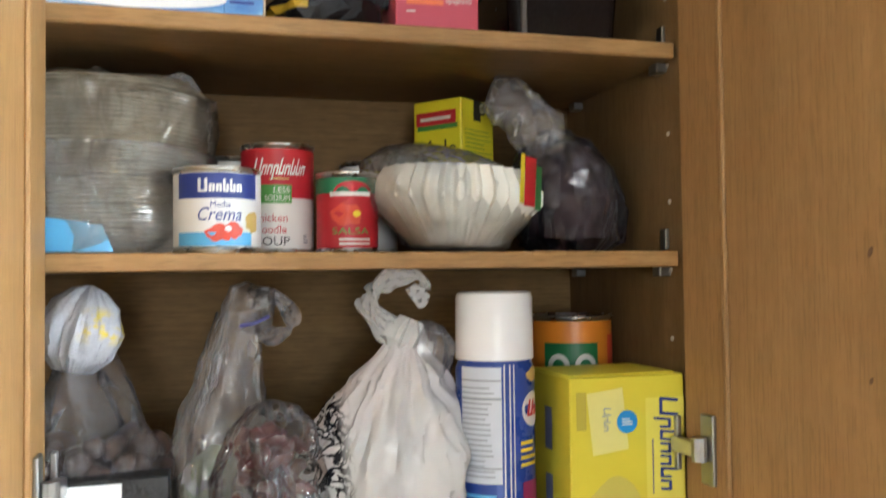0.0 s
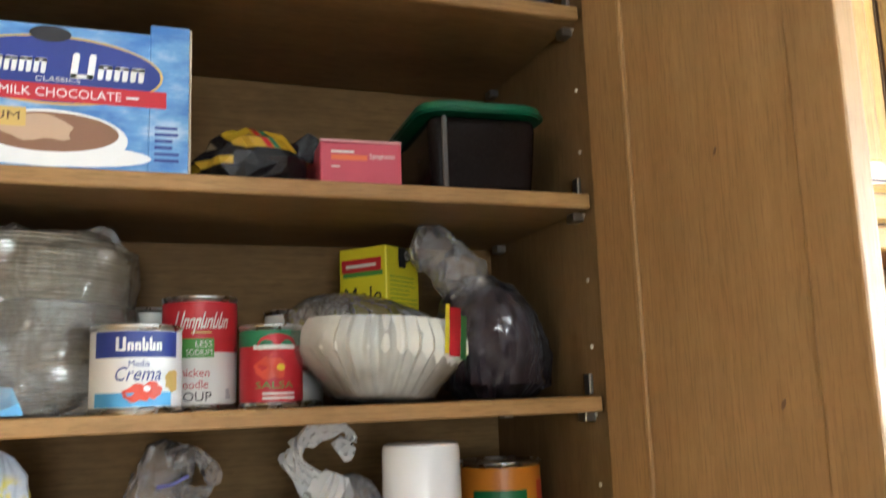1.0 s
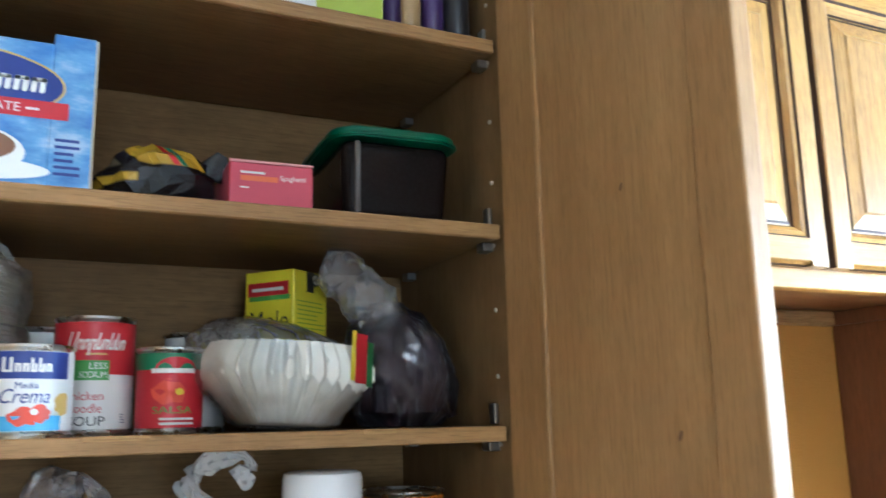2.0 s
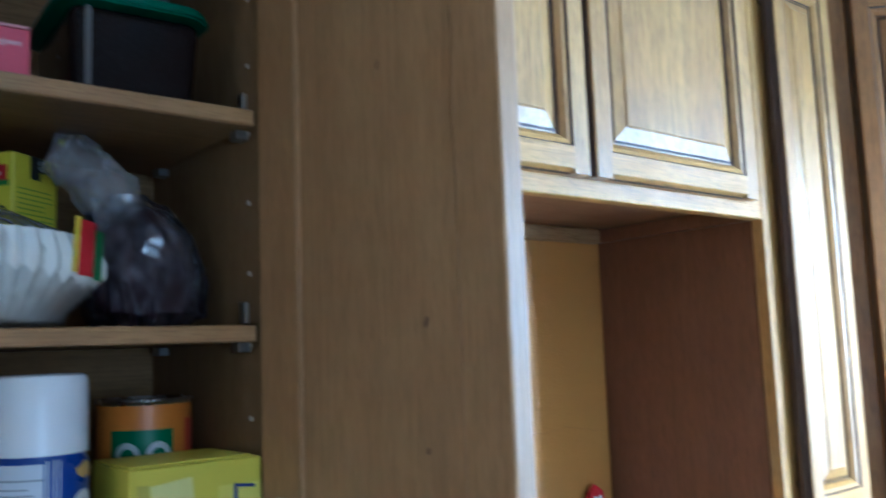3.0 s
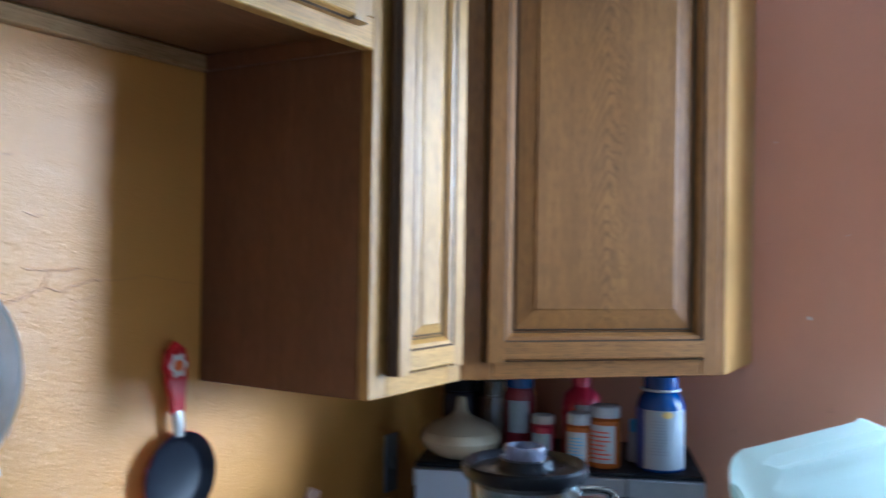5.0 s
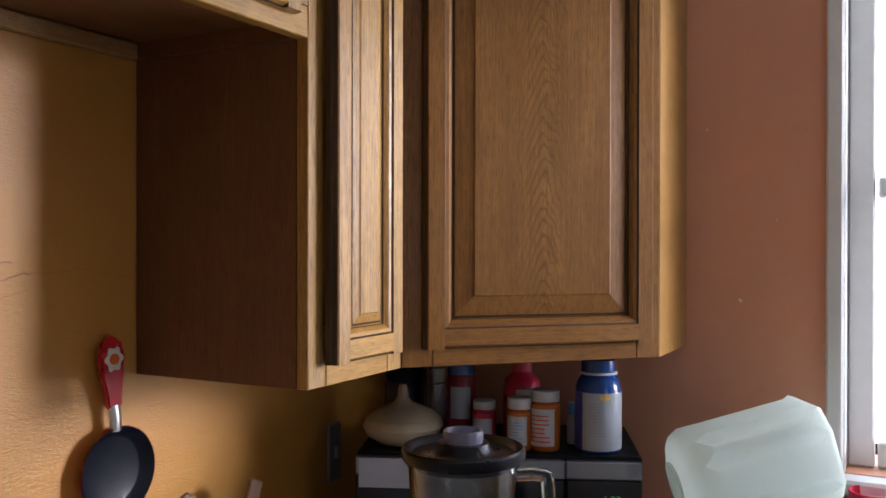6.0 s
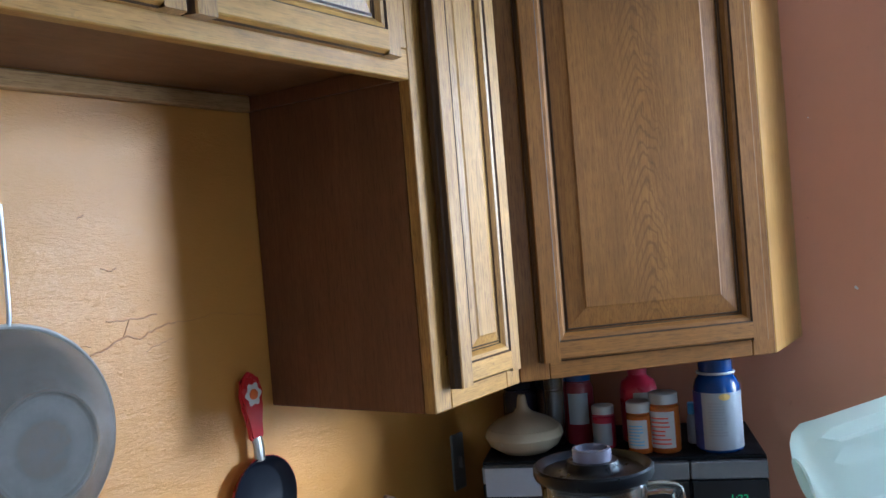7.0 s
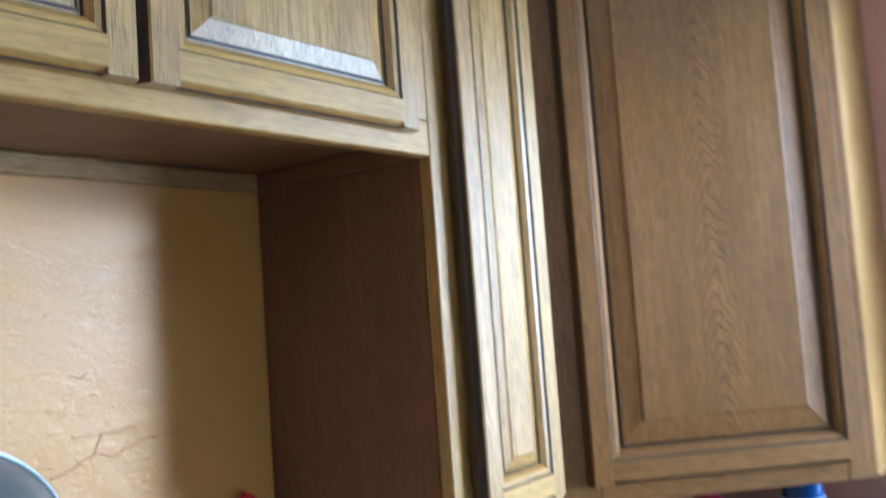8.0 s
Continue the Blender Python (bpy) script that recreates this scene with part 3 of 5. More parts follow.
for i in range(6):
    bm.faces.new((lo[i], lo[(i + 1) % 6], hi[(i + 1) % 6], hi[i]))
part("carcass", bm, UNDER, cd, m=inv)


# ---- printed surfaces ----
def facing(r, z0=0.0, turn=0.0):
    """Maps (u, v, off) onto a can of radius r: u along the girth from the front (-y), v up."""
    def f(u, v, off):
        a = u / r + turn
        return ((r + off) * math.sin(a), -(r + off) * math.cos(a), z0 + v)
    return f


def flat_front(x0=0.0, y=0.0, z0=0.0):
    return lambda u, v, off: (x0 + u, y - off, z0 + v)


def flat_side(x, y0=0.0, z0=0.0):
    """A face that looks towards -x; u runs to +y reversed so that text reads from outside."""
    return lambda u, v, off: (x - off, y0 - u, z0 + v)


def rect(f, u0, u1, v0, v1, off=0.0005, n=10, bm=None):
    bm = bm or bmesh.new()
    row = [(bm.verts.new(f(u0 + (u1 - u0) * i / n, v0, off)), bm.verts.new(f(u0 + (u1 - u0) * i / n, v1, off))) for i in range(n + 1)]
    for a, b in zip(row, row[1:]):
        bm.faces.new((a[0], b[0], b[1], a[1]))
    return bm


def blob(f, u, v, ru, rv, off=0.0005, n=28, bm=None, wob=0.0, seed=0.0):
    """A printed ellipse, with an uneven outline if wob is set."""
    bm = bm or bmesh.new()
    c = bm.verts.new(f(u, v, off))
    ring = []
    for i in range(n):
        a = 2 * math.pi * i / n
        k = 1 + wob * noise.noise(Vector((math.cos(a) * 1.7 + seed, math.sin(a) * 1.7, seed)))
        ring.append(bm.verts.new(f(u + ru * k * math.cos(a), v + rv * k * math.sin(a), off)))
    for i in range(n):
        bm.faces.new((c, ring[i], ring[(i + 1) % n]))
    return bm


def mark(f, u0, u1, v, h, shape, off=0.0009, w=0.3, slant=0.25, upright=False):
    """A trade mark as a row of plain rounded bars: s short, t tall, d dropped, w wide. upright runs it up the face."""
    bm = bmesh.new()
    widths = [1.7 if k == "w" else 1.0 for k in shape]
    step = (u1 - u0) / sum(widths)
    u = u0

    def put(a, b):
        return f(b, u0 + u1 - a, off) if upright else f(a, b, off)

    def bar(a, b, c0, c1, lean=slant):
        ring = []
        r = min((b - a) / 2, (c1 - c0) / 2)
        for cu, cv, a0 in ((b - r, c1 - r, 0), (a + r, c1 - r, 90), (a + r, c0 + r, 180), (b - r, c0 + r, 270)):
            for k in range(4):
                t = radians(a0 + 30 * k)
                ring.append((cu + r * math.cos(t), cv + r * math.sin(t)))
        bm.faces.new([bm.verts.new(put(p + lean * (q - v), q)) for p, q in ring])

    for k, wd in zip(shape, widths):
        lo, hi = {"s": (0, 0.62), "t": (0, 1.0), "d": (-0.34, 0.62), "w": (0, 1.05)}[k]
        a, b = u + 0.08 * step * wd, u + 0.92 * step * wd
        stem = w * step * (1.25 if k == "w" else 1.0)
        bar(a, a + stem, v + lo * h, v + hi * h)
        bar(b - stem, b, v, v + (0.62 if k != "w" else 1.05) * h)
        if k in "sd":
            bar(a, b, v + 0.46 * h, v + 0.62 * h)
        else:
            bar(a, b, v, v + 0.17 * h)
        u += step * wd
    return bm


def bars(f, u0, u1, v0, v1, rows, off=0.0007, seed=2, fill=0.5, bm=None):
    """Small print that cannot be read, as plain bars."""
    bm = bm or bmesh.new()
    rnd = random.Random(seed)
    h = (v1 - v0) / rows
    for i in range(rows):
        rect(f, u0, u0 + (u1 - u0) * rnd.uniform(0.7, 1.0), v0 + h * i + h * (1 - fill) / 2, v0 + h * (i + 1) - h * (1 - fill) / 2, off, 4, bm)
    return bm


def text(f, words, u0, u1, v0, v1, off=0.0009, slant=0.0):
    """Readable words in the built-in font, fitted into a box of the face f."""
    cu = bpy.data.curves.new("words", "FONT")
    cu.body = words
    cu.resolution_u = 3
    ob = bpy.data.objects.new("words", cu)
    me = ob.to_mesh()
    bm = bmesh.new()
    bm.from_mesh(me)
    ob.to_mesh_clear()
    bpy.data.objects.remove(ob)
    bpy.data.curves.remove(cu)
    xs, ys = [v.co.x for v in bm.verts], [v.co.y for v in bm.verts]
    x0, x1, y0, y1 = min(xs), max(xs), min(ys), max(ys)
    for v in bm.verts:
        s, k = (v.co.x - x0) / (x1 - x0), (v.co.y - y0) / (y1 - y0)
        v.co = Vector(f(u0 + (u1 - u0) * s + slant * (k - 0.5), v0 + (v1 - v0) * k, off))
    return bm


def ink(name, col, rough=0.4):
    return plain(name, col, rough, 0, 0.1, 60)


WHITE_INK, NAVY, RED, GREEN_INK = ink("white_ink", (0.8, 0.79, 0.76)), ink("navy_ink", (0.025, 0.045, 0.24)), ink("red_ink", (0.52, 0.018, 0.03)), ink("green_ink", (0.09, 0.33, 0.06))
BLACK_INK, YELLOW_INK, GOLD_INK = ink("black_ink", (0.02, 0.02, 0.022)), ink("yellow_ink", (0.78, 0.60, 0.03)), ink("gold_ink", (0.62, 0.42, 0.12))
SKY_INK, TOMATO, GREY_INK = ink("sky_ink", (0.12, 0.42, 0.72)), ink("tomato_ink", (0.66, 0.07, 0.035)), ink("grey_ink", (0.30, 0.32, 0.36))
TIN = plain("tinplate", (0.70, 0.69, 0.66), 0.28, 1.0, 0.15, 60)
PAPER_WHITE = plain("white_label_paper", (0.80, 0.79, 0.76), 0.42, 0, 0.06)
CLEAR_FILM = film("clear_bag_film", (0.72, 0.70, 0.66), 0.07, 0.15, 0.8, 22, 0.28)
CRINKLED_FILM = film("crinkled_bag_film", (0.55, 0.49, 0.39), 0.14, 0.14, 1.0, 38, 0.24)
CLOUDY_FILM = film("cloudy_bag_film", (0.78, 0.77, 0.74), 0.12, 0.16, 0.5, 30, 0.24)
SHINY_FILM = film("shiny_bag_film", (0.50, 0.48, 0.54), 0.01, 0.1, 1.0, 26, 0.10)
GREY_FILM = film("grey_bag_film", (0.58, 0.57, 0.59), 0.02, 0.18, 0.7, 26, 0.24)
MILKY_FILM = film("milky_bag_film", (0.66, 0.63, 0.64), 0.14, 0.18, 0.7, 18, 0.30)


def can(name, label, x, y, z, r, h, paper, bands=True, tilt=0):
    """A tin: seamed rims, label sleeve."""
    ob = thing(name, label, "can", at(x, y, z, 0, 0, tilt))
    part("tin", lathe([(0, r - 0.004), (0, r), (0.0025, r + 0.0012), (0.004, r), (0.005, r - 0.0008), (h - 0.005, r - 0.0008), (h - 0.004, r), (h - 0.0025, r + 0.0012), (h - 0.0005, r + 0.0006),
                       (h, r - 0.001), (h - 0.003, r - 0.002), (h - 0.0035, r - 0.006), (h - 0.002, r * 0.5)], 44), TIN, ob, smooth=True)
    part("label_sleeve", lathe([(0.0055, r + 0.0001), (h - 0.0055, r + 0.0001)], 44, caps=False), paper, ob, smooth=True)
    return ob


MID, UP, TOP, LOW = SHELVES[0], SHELVES[1], SHELVES[2], AZ0 + 0.018

# --- cream can
o = can("cream_can", "small white and blue can of table cream", 0.1785, 0.965, MID, 0.0365, 0.072, PAPER_WHITE)
f = facing(0.0366, 0, 0.0)
part("print", rect(f, -0.037, 0.036, 0.045, 0.066, 0.0004, 24), NAVY, o)
part("print", rect(f, -0.037, 0.030, 0.0058, 0.017, 0.0004, 24), SKY_INK, o)
part("print", mark(f, -0.017, 0.020, 0.0500, 0.0110, "wsstts", w=0.36, slant=0.0), WHITE_INK, o)
part("print", text(f, "Media", -0.006, 0.010, 0.0375, 0.0425), NAVY, o)
part("print", text(f, "Crema", -0.016, 0.020, 0.0265, 0.0375, slant=0.003), NAVY, o)
bm = blob(f, 0.001, 0.0165, 0.011, 0.0065, 0.0007, wob=0.4)
blob(f, 0.012, 0.019, 0.008, 0.007, 0.0008, bm=bm, wob=0.3, seed=2)
part("print", bm, TOMATO, o)
part("print", blob(f, 0.008, 0.020, 0.0028, 0.0024, 0.001), WHITE_INK, o)
part("print", blob(f, 0.031, 0.026, 0.008, 0.008, 0.0007, wob=0.5, seed=4), GOLD_INK, o)

# --- soup can
o = can("soup_can", "red and white can of chicken noodle soup", 0.2345, 1.030, MID, 0.0335, 0.103, PAPER_WHITE)
f = facing(0.0336, 0, 0.0)
part("print", lathe([(0.052, 0.0340), (0.0975, 0.0340)], 44, caps=False), RED, o, smooth=True)
part("print", mark(f, -0.027, 0.023, 0.0730, 0.0150, "wssdtstts", w=0.26), WHITE_INK, o)
part("print", rect(f, -0.022, 0.010, 0.047, 0.064, 0.0009, 14), GREEN_INK, o)
part("print", text(f, "LESS", -0.006, 0.008, 0.0565, 0.0620, 0.0013), WHITE_INK, o)
part("print", text(f, "SODIUM", -0.014, 0.008, 0.0490, 0.0545, 0.0013), WHITE_INK, o)
part("print", text(f, "Chicken", -0.026, 0.006, 0.030, 0.0375), RED, o)
part("print", text(f, "Noodle", -0.024, 0.005, 0.0195, 0.0270), RED, o)
part("print", text(f, "SOUP", -0.022, 0.008, 0.0085, 0.0165), BLACK_INK, o)
part("print", bars(f, 0.022, 0.028, 0.010, 0.019, 4), GREY_INK, o)
part("print", bars(f, -0.010, 0.008, 0.068, 0.071, 1), GOLD_INK, o)

# --- salsa can
o = can("salsa_can", "small red and green can of salsa", 0.296, 1.000, MID, 0.0285, 0.075, RED)
f = facing(0.0286)
part("print", lathe([(0.055, 0.0290), (0.0695, 0.0290)], 40, caps=False), ink("bottle_green_ink", (0.03, 0.20, 0.09)), o, smooth=True)
part("print", blob(f, 0.001, 0.055, 0.018, 0.011, 0.0009), RED, o)
part("print", text(f, "SALSA", -0.018, 0.016, 0.0175, 0.0235), GREEN_INK, o)
part("print", bars(f, -0.020, 0.018, 0.050, 0.058, 1, 0.0012), WHITE_INK, o)
part("print", blob(f, -0.004, 0.036, 0.015, 0.010, 0.0008, wob=0.3), TOMATO, o)
part("print", blob(f, 0.004, 0.036, 0.0035, 0.003, 0.0012), YELLOW_INK, o)
part("print", bars(f, -0.012, 0.018, 0.007, 0.015, 2), WHITE_INK, o)

# --- cans standing behind
can("small_can", "plain white can with a bare tin lid", 0.196, 1.115, MID, 0.033, 0.101, PAPER_WHITE)
can("small_can", "short white tin behind the coffee filters", 0.335, 1.10, MID, 0.030, 0.098, PAPER_WHITE)

# --- stack of foam plates in a bag
FOAM = plain("grey_foam_plate", (0.46, 0.395, 0.29), 0.6, 0, 0.25, 60)
o = thing("plate_stack", "stack of pale foam plates in a clear plastic bag", "plates", at(0.078, 1.055, MID))
for k in range(36):
    z = 0.002 + k * 0.0041
    q = 0.093 + 0.0015 * math.sin(k * 2.1)
    part("plate", lathe([(z, q * 0.62), (z + 0.001, q * 0.66), (z + 0.0048, q - 0.003), (z + 0.0056, q), (z + 0.0064, q - 0.001), (z + 0.0054, q - 0.005)], 40), FOAM, o,
         smooth=True, m=at(0.001 * math.sin(k * 1.7), 0.001 * math.cos(k * 2.9), 0))


def baggy(profile, seg=56, folds=9, amp=0.06, crumple=0.08, seed=0.0, lean=(0, 0), squash=1.0):
    """A soft bag: turned profile with upright folds and crumples, leaning by lean over its height."""
    def wob(a, z, r):
        n1 = noise.noise(Vector((math.cos(a) * 2.3 + seed, math.sin(a) * 2.3, z * 14 + seed)))
        n2 = 0.5 - 2.2 * abs(noise.noise(Vector((math.cos(a) * 4 + seed, math.sin(a) * 4, z * 26))))
        n3 = 0.5 - 2.2 * abs(noise.noise(Vector((math.cos(a) * 9 + seed, math.sin(a) * 9, z * 70 + n1))))
        return r * (1 + amp * (1 - 2 * abs(math.sin(0.5 * folds * a + 2.5 * n1 + z * 12))) + crumple * (1.4 * n1 + 0.7 * n2 + 0.35 * n3))
    fine = []
    for (z0, r0), (z1, r1) in zip(profile, profile[1:]):
        k = max(1, int(abs(z1 - z0) / 0.007))
        fine += [(z0 + (z1 - z0) * i / k, r0 + (r1 - r0) * (0.5 - 0.5 * math.cos(math.pi * i / k))) for i in range(k)]
    fine.append(profile[-1])
    bm = lathe(fine, seg, wob)
    z_top = max(z for z, r in profile)
    for v in bm.verts:
        s = max(0, v.co.z) / z_top
        v.co.x += lean[0] * s * s
        v.co.y = v.co.y * squash + lean[1] * s * s
    return bm


def crumple(profile, seg, step, jitter, seed, lean=(0, 0), squash=1.0):
    """A bag of stiff film: uneven flat facets between sharp creases, round a turned profile."""
    rnd = random.Random(seed)
    fine = []
    for (z0, r0), (z1, r1) in zip(profile, profile[1:]):
        k = max(1, round(math.hypot(z1 - z0, r1 - r0) / step))
        fine += [(z0 + (z1 - z0) * i / k, r0 + (r1 - r0) * i / k) for i in range(k)]
    fine.append(profile[-1])
    top = max(z for z, r in profile)
    bm = bmesh.new()
    rows = []
    for j, (z, r) in enumerate(fine):
        row = []
        for i in range(seg):
            a = 2 * math.pi * (i + 0.5 * (j % 2) + rnd.uniform(-0.3, 0.3)) / seg
            q = max(0.002, r + rnd.uniform(-1, 0.6) * jitter * min(1, r / 0.02))
            zz = max(0.0006, z + rnd.uniform(-0.3, 0.3) * step * (0 < j < len(fine) - 1))
            t = zz / top
            row.append(bm.verts.new((q * math.cos(a) + lean[0] * t * t, q * math.sin(a) * squash + lean[1] * t * t, zz)))
        rows.append(row)
    for j, (p, q) in enumerate(zip(rows, rows[1:])):
        for i in range(seg):
            k = (i + 1) % seg
            if j % 2:
                bm.faces.new((p[i], p[k], q[k]))
                bm.faces.new((p[i], q[k], q[i]))
            else:
                bm.faces.new((p[i], p[k], q[i]))
                bm.faces.new((p[k], q[k], q[i]))
    bm.faces.new(rows[-1])
    return bm


def rolled(points, radii, seg, jitter, seed):
    """A crumpled roll of film along points, blunt at both ends."""
    rnd = random.Random(seed)
    bm = tube(points, radii, seg)
    for v in bm.verts:
        v.co += Vector((rnd.uniform(-1, 1), rnd.uniform(-1, 1), rnd.uniform(-1, 1))) * jitter
    bmesh.ops.triangulate(bm, faces=bm.faces[:])
    return bm


part("bag", crumple([(0.001, 0.100), (0.03, 0.104), (0.10, 0.101), (0.140, 0.100), (0.153, 0.090), (0.163, 0.05), (0.166, 0.01)], 34, 0.017, 0.006, 3), CRINKLED_FILM, o, "clear crinkled plastic bag")
part("bag_skirt", crumple([(0.001, 0.104), (0.02, 0.108), (0.07, 0.107), (0.095, 0.103)], 26, 0.022, 0.009, 9), CLEAR_FILM, o, "loose fold of clear plastic")
part("bag_corner", baggy([(0, 0.026), (0.012, 0.016), (0.022, 0.006)], 20, 3, 0.2, 0.2, 5.0, squash=0.4), CLOUDY_FILM, o, smooth=True, m=at(0.066, -0.02, 0.148, 10, 18, 0))
part("bag_fold", baggy([(0, 0.034), (0.05, 0.022), (0.10, 0.008)], 24, 4, 0.2, 0.2, 8.0, squash=0.35), CLOUDY_FILM, o, smooth=True, m=at(0.068, -0.078, 0.002, -8, -22, 0))
part("blue_card", rect(lambda u, v, off: (u - 0.5 * (v - 0.002) * (u > 0), -0.1035 + 1.5 * u * u, v + (0.006 - 0.12 * u) * (v > 0.01)), -0.060, 0.018, 0.002, 0.020, n=12), SKY_INK, o)

# --- basket coffee filters in a bag
FILTER = plain("filter_paper", (0.82, 0.79, 0.72), 0.85, 0, 0.05)
o = thing("coffee_filters", "white fluted coffee filters in a torn clear bag", "coffee filters", at(0.397, 0.990, MID + 0.001, 0, 3, 0))
def flute(a, z, r):
    """Sharp upright pleats, deepest along the rim."""
    ph = 34 * a + 1.1 * noise.noise(Vector((math.cos(a) * 3, math.sin(a) * 3, z * 18)))
    pleat = 2 / math.pi * math.asin(math.sin(ph))
    deep = 0.066 * min(1, max(0, z - 0.006) / 0.034) * (0.85 + 0.4 * noise.noise(Vector((math.cos(a) * 5, math.sin(a) * 5, 3))))
    return r * (1 + deep * pleat + 0.012 * noise.noise(Vector((math.cos(a) * 2, math.sin(a) * 2, z * 20))))


for k in range(3):
    part("paper_filter", lathe([(0.004 + 0.004 * k, 0.040), (0.010 + 0.004 * k, 0.046), (0.040, 0.070 - 0.003 * k), (0.047, 0.0765 - 0.003 * k), (0.058, 0.0755 - 0.003 * k), (0.0765 - 0.002 * k, 0.066 - 0.003 * k),
                                (0.075 - 0.002 * k, 0.060 - 0.003 * k), (0.03 + 0.004 * k, 0.04)], 204, flute), FILTER, o, smooth=True, m=Matrix.Diagonal((1.05, 1.0, 1.0, 1.0)))
part("bag", baggy([(0.0005, 0.040), (0.006, 0.052), (0.040, 0.079), (0.060, 0.083), (0.082, 0.072), (0.096, 0.045), (0.104, 0.012)], 64, 11, 0.02, 0.05, 11.0, (-0.035, 0.02)), CLEAR_FILM, o, "clear crinkled plastic bag", True)
f = facing(0.0815, 0, 0.66)
part("card", rect(f, -0.010, 0.008, 0.042, 0.086, 0.001, 8), RED, o)
part("card", rect(f, -0.016, -0.0105, 0.044, 0.088, 0.001, 4), YELLOW_INK, o)
part("card", rect(f, 0.0085, 0.024, 0.040, 0.080, 0.001, 6), ink("leaf_green_ink", (0.05, 0.25, 0.07)), o)


def carton(name, label, category, m, w, d, h, material, r=0.0012):
    ob = thing(name, label, category, m)
    part("carton", box(-w / 2, w / 2, -d / 2, d / 2, 0, h, r), material, ob)
    return ob


# --- mole box, stood on a tin
YELLOW_CARD = plain("yellow_card", (0.78, 0.70, 0.02), 0.4, 0, 0.08)
can("tin", "low tin at the back under a yellow box", 0.425, 1.085, MID, 0.038, 0.058, TIN)
o = carton("mole_box", "bright yellow carton of mole sauce", "carton", at(0.425, 1.085, MID + 0.0585, 0, 0, 38), 0.060, 0.062, 0.104, YELLOW_CARD)
f = flat_side(-0.030, 0.031, 0)
g = flat_front(-0.030, -0.031, 0)
part("print", rect(f, 0.004, 0.056, 0.078, 0.092, 0.0006), RED, o)
part("print", rect(f, 0.006, 0.058, 0.073, 0.078, 0.0006), GREEN_INK, o)
part("print", bars(f, 0.010, 0.050, 0.081, 0.088, 1, 0.0009), WHITE_INK, o)
part("print", text(f, "Mole", 0.008, 0.056, 0.042, 0.062, 0.0006), BLACK_INK, o)
part("print", rect(g, 0.022, 0.035, 0.082, 0.1035, 0.0006), BLACK_INK, o)
part("print", blob(g, 0.0375, 0.096, 0.007, 0.007, 0.0008), BLACK_INK, o)
part("print", blob(g, 0.0375, 0.096, 0.0052, 0.0052, 0.001), WHITE_INK, o)
part("print", bars(g, 0.006, 0.055, 0.042, 0.074, 7, 0.0005, fill=0.25), ink("olive_ink", (0.30, 0.42, 0.04)), o)

# --- dark bag of dried fruit with a rolled clear neck
DARK_STUFF = plain("dark_dried_fruit", (0.035, 0.012, 0.018), 0.4, 0, 0.4, 80, 0.3)
o = thing("tied_bag", "dark dried fruit in a clear bag with a rolled neck", "bag", at(0.536, 1.040, MID) @ Matrix.Diagonal((1.08, 1.08, 1.06, 1.0)))
part("filling", baggy([(0.001, 0.030), (0.014, 0.044), (0.050, 0.049), (0.082, 0.041), (0.104, 0.022), (0.112, 0.006)], 64, 5, 0.04, 0.15, 21.0), DARK_STUFF, o, smooth=True)
part("bag", crumple([(0.0008, 0.036), (0.014, 0.052), (0.052, 0.0585), (0.086, 0.051), (0.110, 0.030), (0.122, 0.014)], 26, 0.013, 0.005, 23, (-0.012, 0)), SHINY_FILM, o, "clear shiny plastic")
part("neck", rolled(arc_points([(-0.006, 0, 0.088), (-0.024, 0, 0.112), (-0.042, 0, 0.134), (-0.060, 0.002, 0.150), (-0.078, 0.004, 0.158)], 3), [0.016, 0.019, 0.022, 0.024, 0.025, 0.026, 0.025, 0.023, 0.023, 0.025, 0.025, 0.023, 0.019], 14, 0.0034, 25), MILKY_FILM, o, "rolled clear plastic neck")

# --- upper shelf: cocoa box
m_, n_, l_, b_ = nodes_of("cloudy_blue_card")
cl = noise_tex(n_, l_, coords(n_, l_, (1, 1, 2.2)), 22, 5, 0.6)
l_.new(ramp(n_, l_, cl, [(0.38, (0.07, 0.20, 0.50)), (0.55, (0.16, 0.34, 0.60)), (0.72, (0.50, 0.60, 0.70))]), b_.inputs["Base Color"])
b_.inputs["Roughness"].default_value = 0.35
BLUE_CARD = m_
o = thing("cocoa_box", "blue carton of milk chocolate cocoa with torn top", "carton", at(0.1155, 0.9625, UP))
bm = box(-0.1015, 0.068, -0.030, 0.030, 0, 0.122, 0.001)
box(0.068, 0.1005, -0.030, 0.030, 0, 0.131, 0.001, bm)
part("carton", bm, BLUE_CARD, o)
part("flap", box(0.1005, 0.1025, -0.029, 0.029, 0.001, 0.130, 0.0005), plain("raw_card_edge", (0.55, 0.45, 0.30), 0.8), o)
f = flat_front(0, -0.030, 0)
part("print", blob(f, -0.005, 0.083, 0.084, 0.030, 0.0005, 40), GOLD_INK, o)
part("print", blob(f, -0.005, 0.083, 0.082, 0.028, 0.0008, 40), NAVY, o)
part("print", rect(f, -0.1010, 0.082, 0.056, 0.0705, 0.0012), RED, o)
part("print", text(f, "MILK CHOCOLATE", -0.046, 0.046, 0.0595, 0.0670, 0.0016), WHITE_INK, o)
part("print", text(f, "CLASSICS", -0.020, 0.014, 0.0725, 0.0765, 0.0012), WHITE_INK, o)
bm = mark(f, -0.074, -0.012, 0.079, 0.021, "wssss", 0.0012, 0.34, 0.1)
join(bm, mark(f, 0.004, 0.064, 0.077, 0.021, "wsss", 0.0012, 0.34, 0.1))
part("print", bm, WHITE_INK, o)
